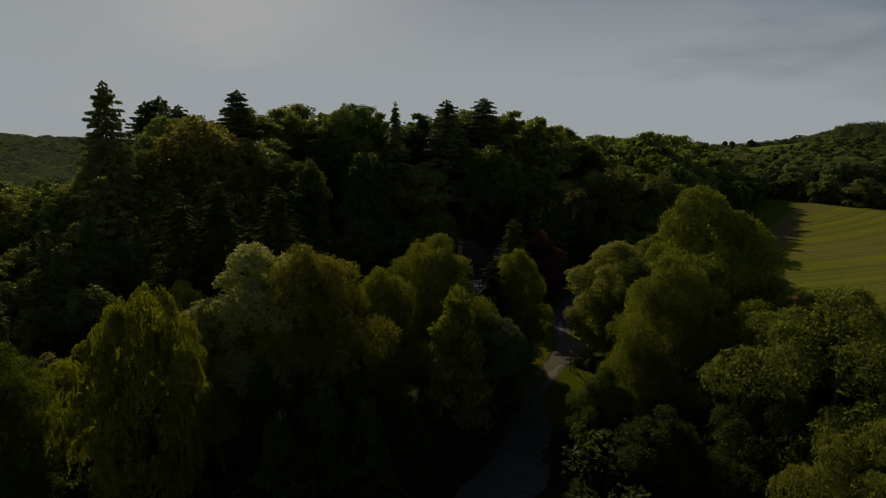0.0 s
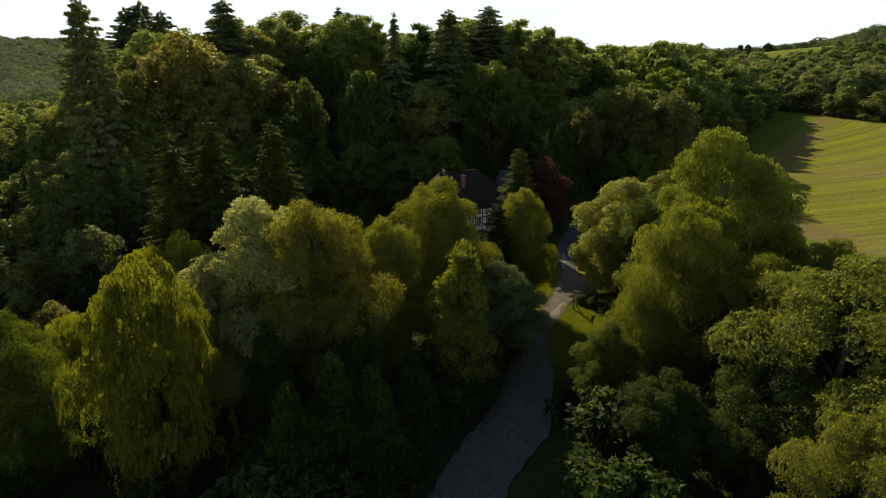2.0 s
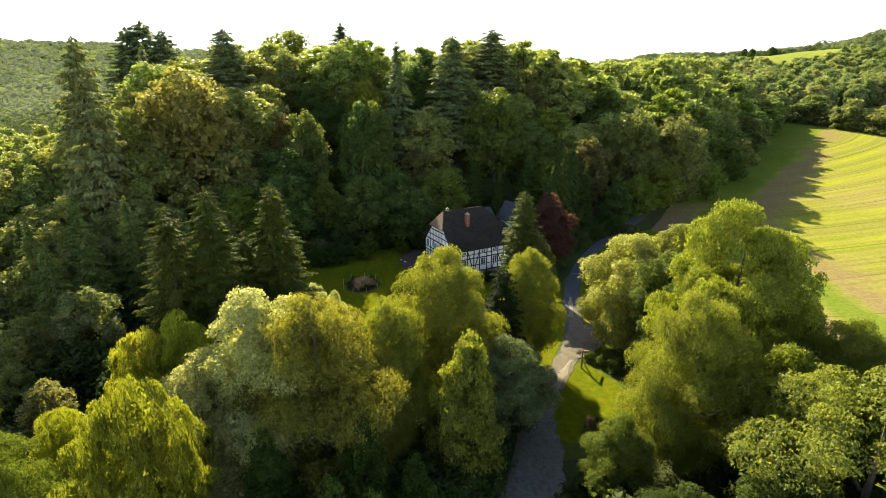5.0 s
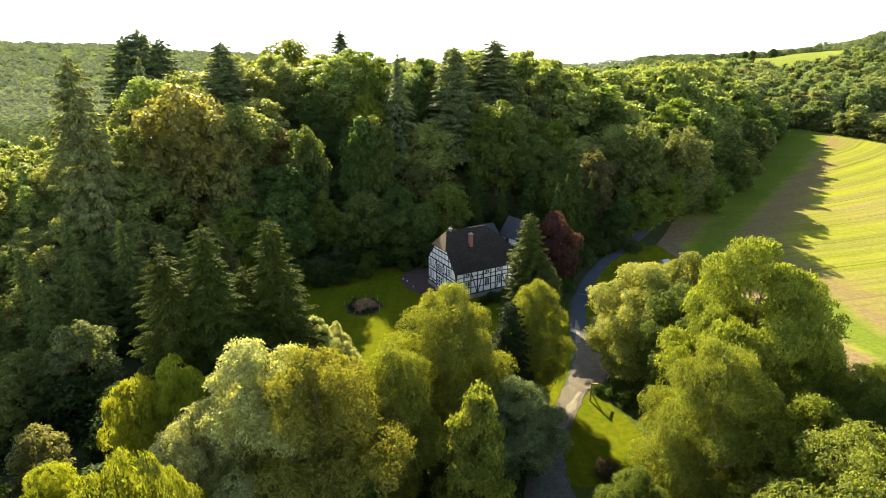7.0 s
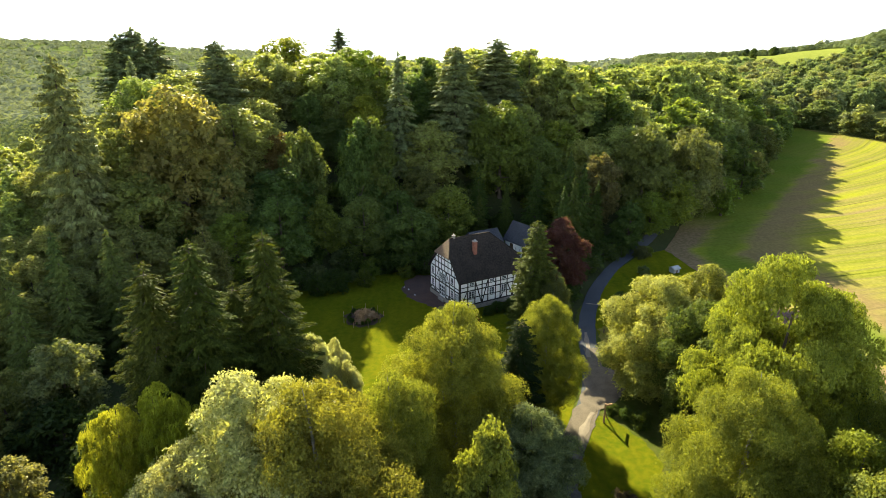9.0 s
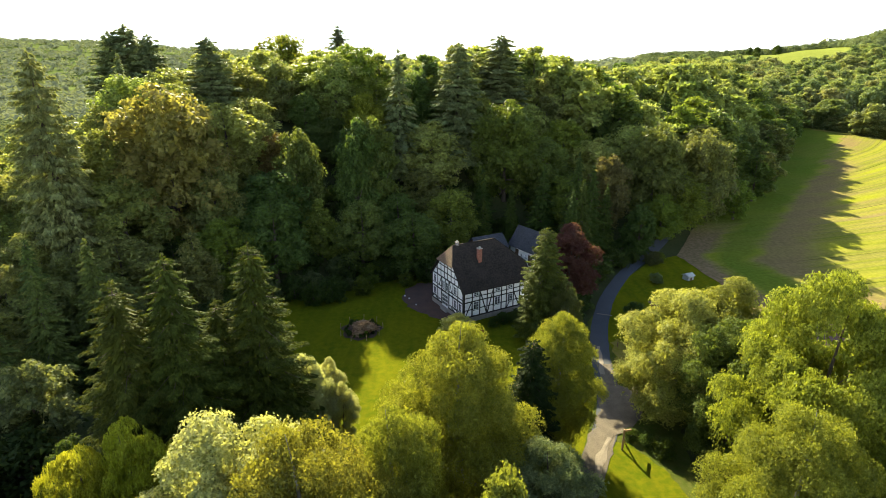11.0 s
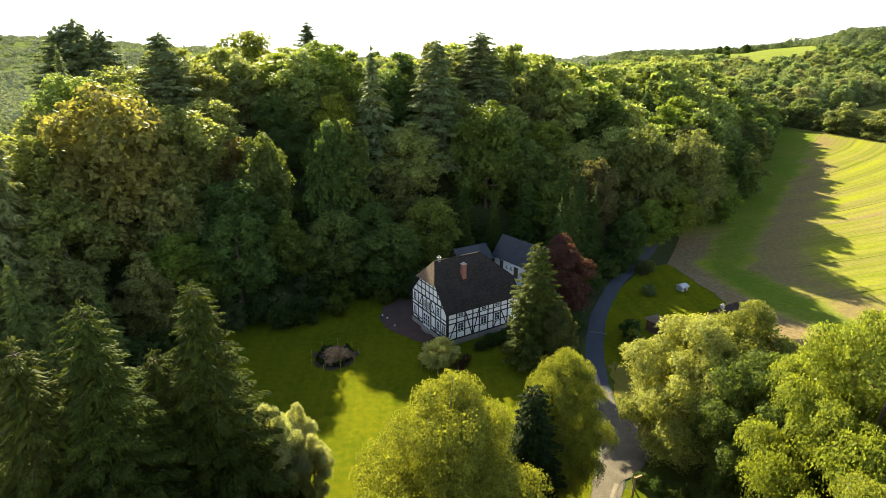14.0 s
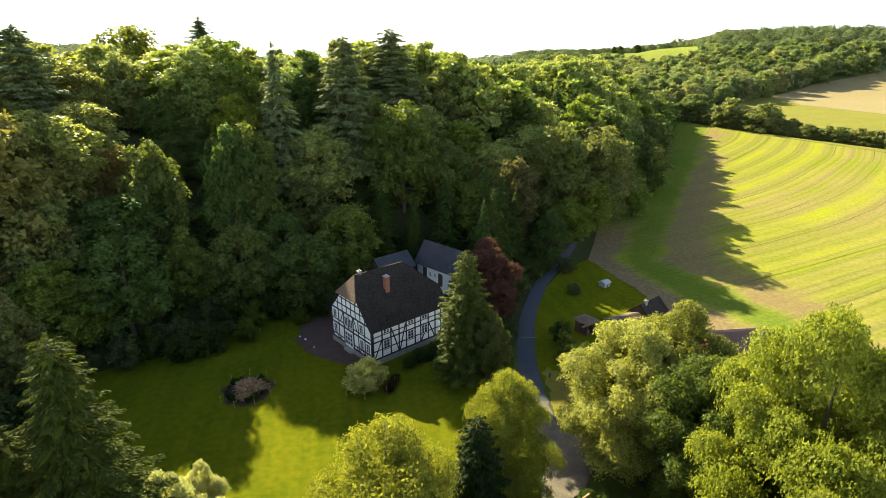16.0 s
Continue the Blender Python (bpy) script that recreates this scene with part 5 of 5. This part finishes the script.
bm = bmesh.new()
for back in (False, True):
    q = [(x, y, z + 0.16) for x, y, z in roof_plane(back)]
    slab(bm, q[::-1] if back else q, 0.16)
roof = part("roof", bm, ROOFTILE, house, "steep dark brown-grey clay tile roof")
bm = bmesh.new()
for back in (False, True):
    f = (lambda y: WID - y) if back else (lambda y: y)
    # rows up to the far hip, then to the near one, then to the ridge
    slope = (RID - HIPZ_FAR) / (LEN + SIDE - LEN + far_run)
    steps = ((-OV, ez, -SIDE, LEN + SIDE, 9), (hy_far - 0.1, HIPZ_FAR - 0.1, -SIDE, LEN + SIDE, 5), (hy - 0.1, HIPZ - 0.1, -SIDE, LEN + SIDE - (HIPZ - HIPZ_FAR) / slope, 8), (WID / 2, RID, hip_run, LEN - far_run, 0))
    for (y0, z0, a0, a1, rows), (y1, z1, b0, b1, _) in zip(steps, steps[1:]):
        lo, hi = [(a0, f(y0), z0 + 0.16), (a1, f(y0), z0 + 0.16)], [(b0, f(y1), z1 + 0.16), (b1, f(y1), z1 + 0.16)]
        if back:
            lo, hi = lo[::-1], hi[::-1]
        courses(bm, lo[0], lo[1], hi[0], hi[1], rows)
tagged(part("tile_course", bm, ROOFTILE, roof), kind="stuff")
for x0, s, b, top, run, tiles, look_of in ((0.0, 1, hy, HIPZ, hip_run, HIPTILE, "weathered brown tiles on the half hip"), (LEN, -1, hy_far, HIPZ_FAR, far_run, ROOFTILE, "dark tiles on the long far hip")):
    bm = bmesh.new()
    drop = 0.35 if s > 0 else 0.1
    e0, e1 = (x0 - s * 0.5, b - drop / pitch - 0.25, top - drop), (x0 - s * 0.5, WID - b + drop / pitch + 0.25, top - drop)
    tip = (x0 + s * run, WID / 2, RID + 0.2)
    tri = [e0, tip, e1] if s > 0 else [e0, e1, tip]
    slab(bm, tri[::-1] if s > 0 else tri[::-1], 0.14)
    a, b = (e1, e0) if s > 0 else (e0, e1)
    courses(bm, a, b, tip, tip, 9)
    part("half_hip", bm, tiles, roof, look_of)
bm = bmesh.new()
for i in range(24):
    x0 = hip_run + (LEN - hip_run - far_run) * i / 24
    box(bm, x0, x0 + 0.33, WID / 2 - 0.13, WID / 2 + 0.13, RID + 0.16, RID + 0.27 + 0.01 * (i % 2))
part("ridge_tile", bm, ROOFTILE, roof)


def chimney(parent, x, y, z0, z1, w, d, mat, label):
    bm = bmesh.new()
    box(bm, x - w / 2, x + w / 2, y - d / 2, y + d / 2, z0, z1)
    st = part("chimney", bm, mat, parent, label)
    bm = bmesh.new()
    box(bm, x - w / 2 - 0.06, x + w / 2 + 0.06, y - d / 2 - 0.06, y + d / 2 + 0.06, z1, z1 + 0.1)
    part("cap", bm, STONE, st)
    bm = bmesh.new()
    box(bm, x - w / 5, x + w / 5, y - d / 5, y + d / 5, z1 + 0.1, z1 + 0.3)
    part("pot", bm, GREYPAINT, st)


chimney(roof, 1.75, WID / 2 + 0.1, RID - 0.4, RID + 0.55, 0.42, 0.42, STONE, "small grey rendered chimney on the ridge")
chimney(roof, 4.45, 2.85, EAVE + pitch * 2.2, EAVE + pitch * 2.85 + 2.0, 0.6, 0.6, BRICK, "red brick chimney with a pale cap")

# ---- annex behind the house ----


def gabled(name, m, length, width, base, eave, ridge, wall_mat, roof_mat, label, category, rows=12, over=0.4):
    """A plain gabled building; returns its Empty."""
    top = thing(name, m, label, category)
    bm = bmesh.new()
    for x, flip in ((0.0, False), (length, True)):
        ring = [(x, 0, base), (x, width, base), (x, width, eave), (x, width / 2, ridge), (x, 0, eave)]
        slab(bm, ring if flip else ring[::-1], 0.2)
    for y, flip in ((0.0, True), (width, False)):
        q = [(0.2, y, base), (length - 0.2, y, base), (length - 0.2, y, eave), (0.2, y, eave)]
        slab(bm, q if flip else q[::-1], 0.2)
    part("wall", bm, wall_mat, top)
    k = (ridge - eave) / (width / 2)
    bm = bmesh.new()
    for back in (False, True):
        f = (lambda y: width - y) if back else (lambda y: y)
        q = [(-over, f(-over), eave - k * over + 0.12), (length + over, f(-over), eave - k * over + 0.12), (length + over, f(width / 2), ridge + 0.12), (-over, f(width / 2), ridge + 0.12)]
        slab(bm, q[::-1] if back else q, 0.12)
    part("roof", bm, roof_mat, top)
    bm = bmesh.new()
    for back in (False, True):
        f = (lambda y: width - y) if back else (lambda y: y)
        q = [(-over, f(-over), eave - k * over + 0.12), (length + over, f(-over), eave - k * over + 0.12), (length + over, f(width / 2), ridge + 0.12), (-over, f(width / 2), ridge + 0.12)]
        if back:
            courses(bm, q[1], q[0], q[2], q[3], rows)
        else:
            courses(bm, q[0], q[1], q[3], q[2], rows)
    tagged(part("tile_course", bm, roof_mat, top), kind="stuff")
    return top


gabled("annex", pose(7.56, 77.54, 0, 0, 0, 29.1), 6.0, 4.2, -0.3, 4.6, 6.4, WOOD, SLATE, "low rear annex under a mottled slate roof", "annex", 11)
barn = gabled("barn", pose(13.98, 83.34, 0, 0, 0, -56.9), 13.0, 4.2, -0.5, 4.25, 7.3, PLASTER, SLATE, "long white-plastered barn under a dark slate roof", "barn", 12)
for x, z0, z1, w in ((1.9, 1.2, 3.5, 0.9), (5.6, 1.2, 3.2, 1.0)):
    bm = bmesh.new()
    box(bm, x - w / 2, x + w / 2, -0.05, 0.03, z0, z1)
    d = part("door", bm, WOOD, barn, "dark plank barn door")
    bm = bmesh.new()
    box(bm, x + w / 2 - 0.16, x + w / 2 - 0.1, -0.1, -0.05, z0 + 1.0, z0 + 1.15)
    part("handle", bm, TIMBER, d)
for x in (3.2, 4.4):
    window(barn, (x, 0, 2.7), 0.5, 0.6, fn, 2, 2)

patch("patio", [(-5.6, 66.0), (-5.4, 70.5), (-3.2, 73.2), (0.5, 73.5), (-0.8, 66), (2.8, 60), (1.0, 58.5), (-2.2, 60.6), (-4.6, 63.2)], PAVING, 0.09, 1.5, "reddish-brown paved patio before the gable door", "patio", 0.5)

# ---- bonfire heap and stakes ----


def stake(x, y, h, name="stake", label="thin bleached garden stake"):
    bm = bmesh.new()
    bmesh.ops.create_cone(bm, cap_ends=True, segments=6, radius1=0.05, radius2=0.035, depth=h, matrix=pose(0, 0, h / 2, rnd.uniform(-4, 4), rnd.uniform(-4, 4), 0))
    ob = part(name, bm, PALEWOOD)
    ob.matrix_basis = pose(x, y, hgt(x, y) + 0.02)
    return ob


px, py = -10.9, 55.4
patch("fire_bed", [(px + 2.8 * math.cos(a) * (1 + 0.12 * math.sin(5 * a) + 0.06 * math.sin(11 * a)), py + 3.0 * math.sin(a) * (1 + 0.09 * math.sin(7 * a))) for a in [i * 0.1745 for i in range(36)]], SOIL, 0.09, 1.0, "round bed of bare dark soil in the lawn", "bed")
heap = thing("brushwood_heap", pose(px + 0.3, py - 0.3, 0.1), "heap of dry brown brushwood on bare soil", "brushwood")
for g in range(3):
    V, F = [], []
    for i in range(210):
        a = rnd.uniform(0, 6.28)
        q = rnd.random() ** 0.7 * 1.65 * (1 + 0.25 * math.sin(3 * a + 1))
        z = max(0.05, 1.25 * (1 - (q / 2.1) ** 2) * rnd.uniform(0.5, 1.0))
        c = Vector((q * math.cos(a), q * math.sin(a), z))
        d = Vector((rnd.uniform(-1, 1), rnd.uniform(-1, 1), rnd.uniform(-0.35, 0.6))).normalized() * rnd.uniform(0.3, 0.75)
        tube(V, F, [c - d, c + Vector((0, 0, 0.05)), c + d], [0.08, 0.065, 0.03], 4)
    me = mesh_of("brushwood", V, F, BRUSH)
    ob = tagged(new("brushwood", me), kind="stuff")
    ob.parent = heap
for i in range(9):
    a = i * 0.7 + 0.2
    tagged(stake(px + 3.1 * math.cos(a), py + 3.4 * math.sin(a), 0.9), "thin bleached stake round the soil bed", "stake", "stakes round the soil bed")
for i in range(13):
    a = i * 0.483 + 0.1 * math.sin(5 * i)
    plant("bush", "weed_clump", px + 2.2 * math.cos(a), py + 2.4 * math.sin(a), 0.45 + 0.25 * (i % 3), DEEP, "low dark weeds on the rim of the soil bed", "weeds", "weeds round the soil bed", wide=0.7, z=0.05)
# pale leaves, with the tint raised further to stand in for sun
plant("m_round_b", "flowering_bush", 2.6, 53.4, 4.2, (0.52, 0.47, 0.17), "round pale-leaved bush before the house corner", "bush", wide=1.65, z=-0.7)
for i in range(7):
    a = i * 0.9
    tagged(stake(3.0 + 3.0 * math.cos(a), 53.0 + 2.4 * math.sin(a), 1.1), "thin bleached stake round the garden bush", "stake", "stakes round the bush")
for x, y in ((5.6, 52.4), (6.2, 53.6), (5.2, 51.8)):
    plant("bush", "copper_shrub", x, y, 1.1, COPPER, "low reddish-brown shrub in the bed", "bush", "shrubs of the flower bed", wide=0.9)
for x, y, h in ((9.8, 57.8, 1.8), (11.6, 58.2, 1.6), (8.4, 56.6, 1.5), (12.8, 59.6, 2.0)):
    plant("bush", "bush", x, y, h, DEEP, "dark green bush along the house wall", "bush", "bushes along the house")

for x, y, h in ((22.2, 62.6, 2.6), (23.6, 65.6, 2.2), (24.4, 69.4, 3.4), (26.2, 71.8, 2.6), (28.4, 75.6, 3.6), (30.6, 78.6, 3.0), (25.6, 74.6, 4.0), (33.6, 82.0, 3.4), (37.0, 86.0, 3.6), (20.6, 58.4, 2.2), (19.6, 55.2, 1.8)):
    plant(rnd.choice(("bush", "bush_b")), "bush", x, y, h, DEEP, "dark shrub on the bank beside the lane", "bush", "bushes beside the lane", wide=1.3)

# ---- garden across the lane ----
gz = thing("garden_gazebo", pose(34.3, 60.6, hgt(34.3, 60.6) + 0.03, 0, 0, 26) @ Matrix.Scale(0.85, 4), "open dark wooden garden gazebo with a low hipped roof", "gazebo")
bm = bmesh.new()
box(bm, -1.35, 1.35, -1.35, 1.35, 0, 0.12)
part("floor", bm, WOOD, gz)
for sx in (-1, 1):
    for sy in (-1, 1):
        bm = bmesh.new()
        box(bm, sx * 1.2 - 0.07, sx * 1.2 + 0.07, sy * 1.2 - 0.07, sy * 1.2 + 0.07, 0.12, 2.2)
        part("post", bm, WOOD, gz)
for i, (x0, x1, y0, y1) in enumerate(((-1.13, 1.13, 1.16, 1.22), (-1.22, -1.16, -1.13, 1.13), (1.16, 1.22, -1.13, 1.13))):
    bm = bmesh.new()
    box(bm, x0, x1, y0, y1, 0.14, 2.1 if i == 0 else 0.95)
    part("panel", bm, WOOD, gz)
bm = bmesh.new()
box(bm, -1.13, -0.5, -1.2, -1.14, 0.14, 0.95)
part("panel", bm, WOOD, gz)
bm = bmesh.new()
box(bm, 0.5, 1.13, -1.2, -1.14, 0.14, 0.95)
part("panel", bm, WOOD, gz)
bm = bmesh.new()
E4, tip = [(-1.65, -1.65, 2.15), (1.65, -1.65, 2.15), (1.65, 1.65, 2.15), (-1.65, 1.65, 2.15)], (0, 0, 2.75)
for i in range(4):
    slab(bm, (E4[i], E4[(i + 1) % 4], tip), 0.06)
part("roof", bm, FELT, gz, "greyish-brown felt roof")
bm = bmesh.new()
box(bm, -0.6, 0.6, -0.1, 0.5, 0.75, 0.82)
tb = part("table", bm, PALEWOOD, gz)
bm = bmesh.new()
box(bm, -0.08, 0.08, 0.1, 0.26, 0.12, 0.75)
part("leg", bm, WOOD, tb)

coop = thing("hen_coop", pose(44.8, 74.6, hgt(44.8, 74.6) + 0.03, 0, 0, 25) @ Matrix.Scale(0.8, 4), "small grey hen coop with a pale lid roof on the grass", "coop")
bm = bmesh.new()
box(bm, -0.9, 0.9, -0.8, 0.8, 0.1, 1.15)
bmesh.ops.bevel(bm, geom=bm.edges[:], offset=0.06, segments=1, affect="EDGES")
part("body", bm, GREYPAINT, coop)
bm = bmesh.new()
slab(bm, ((-1.1, -1.0, 1.15), (1.1, -1.0, 1.15), (1.1, 0, 1.6), (-1.1, 0, 1.6)), 0.05)
slab(bm, ((1.1, 1.0, 1.15), (-1.1, 1.0, 1.15), (-1.1, 0, 1.6), (1.1, 0, 1.6)), 0.05)
part("roof", bm, GREYPAINT, coop, "pale grey lid roof")
bm = bmesh.new()
box(bm, -0.25, 0.25, -0.83, -0.79, 0.2, 0.8)
part("hatch", bm, WOOD, coop)

gabled("garden_shed", pose(37.7, 57.5, 0.3, 0, 0, 14), 4.5, 2.6, -0.3, 1.55, 2.15, WOOD, FELT, "low wooden shed under a pale felt roof", "shed", 5, 0.25)
cot = gabled("outbuilding", pose(43.0, 58.6, 0.3, 0, 0, 26), 4.4, 3.2, -0.3, 1.8, 3.3, WOOD, ROOFTILE, "dark timber outbuilding with a tiled roof", "outbuilding", 8, 0.3)
chimney(cot, 0.9, 1.4, 2.7, 3.75, 0.4, 0.4, STONE, "small pale chimney")
gabled("pantile_cottage", pose(46.0, 48.5, -0.9, 0, 0, -6), 8.0, 6.0, -0.3, 2.2, 4.2, BRICK, BROWNTILE, "low cottage with a worn brown tile roof behind the trees", "cottage", 12)
gabled("hilltop_house", pose(-50, 121, hgt(-46, 122) - 0.5, 0, 0, 10), 12, 8, 0, 6.0, 10.5, BRICK, BROWNTILE, "house with a dull brown roof among the hilltop trees", "house", 10)

for x, y, h, k, c in ((38.6, 73.4, 2.4, "bush", (0.12, 0.14, 0.06)), (41.5, 82.5, 3.4, "bush", (0.1, 0.1, 0.04)), (43.0, 84.0, 2.6, "bush", MID), (29.6, 58.6, 4.0, "bush_b", DEEP), (28.2, 53.0, 3.4, "bush", MID),
                      (29.8, 51.2, 3.0, "bush", MID), (31.8, 55.0, 1.6, "bush", (0.13, 0.1, 0.05)), (27.6, 47.4, 2.6, "bush", (0.14, 0.1, 0.06)), (28.8, 44.8, 2.6, "bush", COPPER), (30.5, 47.5, 3.6, "bush_b", MID), (29.4, 56.6, 3.2, "bush_b", MID), (30.6, 53.4, 3.2, "bush", MID), (29.0, 49.6, 2.2, "bush", (0.15, 0.1, 0.06)),
                      (22.9, 43.6, 1.0, "bush", YELLOW), (26.4, 42.0, 1.6, "bush", OLIVE), (27.2, 44.0, 2.4, "bush", YELLOW), (20.0, 31.6, 1.5, "bush", DEEP), (21.2, 30.6, 1.9, "bush_b", DEEP), (22.4, 29.2, 2.4, "bush", DEEP), (17.0, 18.2, 2.2, "bush", (0.1, 0.075, 0.05))):
    plant(k, "garden_bush", x, y, 0.78 * h, c, "garden bush on the lawn by the lane", "bush", "bushes of the roadside garden")
bench = thing("garden_bench", pose(32.3, 54.0, hgt(32.3, 54) + 0.05, 0, 0, -20), "weathered wooden garden bench", "bench")
for y, z, hgt_ in ((0.0, 0.42, 0.05), (0.15, 0.42, 0.05), (0.3, 0.42, 0.05)):
    bm = bmesh.new()
    box(bm, -0.75, 0.75, y, y + 0.12, z, z + hgt_)
    part("slat", bm, PALEWOOD, bench)
for x in (-0.6, 0.6):
    bm = bmesh.new()
    box(bm, x - 0.04, x + 0.04, 0.0, 0.42, 0.0, 0.42)
    part("leg", bm, WOOD, bench)
for z in (0.62, 0.8):
    bm = bmesh.new()
    box(bm, -0.75, 0.75, 0.42, 0.46, z, z + 0.11)
    part("backrest", bm, PALEWOOD, bench)

# ---- by the lane: a timber signpost and posts ----
sg = thing("timber_signpost", pose(18.6, 29.9, 0.05, 0, 0, 40), "leaning bleached timber signpost on the grass", "signpost")
bm = bmesh.new()
box(bm, -0.08, 0.08, -0.08, 0.08, 0, 2.4)
bmesh.ops.bevel(bm, geom=bm.edges[:], offset=0.015, segments=1, affect="EDGES")
part("post", bm, PALEWOOD, sg)
bm = bmesh.new()
box(bm, -0.08, 1.3, -0.06, 0.06, -0.09, 0.09, pose(0.05, 0, 2.2, 0, 20, 0))
part("arm", bm, PALEWOOD, sg)
bm = bmesh.new()
box(bm, -0.05, 0.05, -0.05, 0.05, 0, 1.5, pose(0.9, 0.1, 0.02, 0, -32, 0))
part("brace", bm, PALEWOOD, sg)
for x, y, h in ((22.9, 43.8, 0.9), (19.0, 47.5, 0.7), (24.6, 50.5, 0.7)):
    bm = bmesh.new()
    box(bm, -0.07, 0.07, -0.07, 0.07, 0, h)
    bmesh.ops.bevel(bm, geom=bm.edges[:], offset=0.02, segments=1, affect="EDGES")
    ob = part("marker_post", bm, WOOD)
    ob.matrix_basis = pose(x, y, 0.02)
    tagged(ob, "short weathered wooden post beside the lane", "post", "posts along the lane")
for x, y, r in ((-4.6, 66.4, 0.15), (-3.4, 64.0, 0.1), (-5.4, 67.4, 0.13)):
    bm = bmesh.new()
    bmesh.ops.create_icosphere(bm, subdivisions=2, radius=r)
    for v in bm.verts:
        v.co *= 1 + 0.18 * noise.noise(v.co * 5 + Vector((x, y, 0)))
        v.co.z *= 0.8
    ob = part("garden_stone", bm, WHITEPAINT)
    ob.matrix_basis = pose(x, y, hgt(x, y) + 0.05 + 0.6 * r)
    tagged(ob, "small whitewashed stone at the patio's rim", "stone", "stones at the patio")
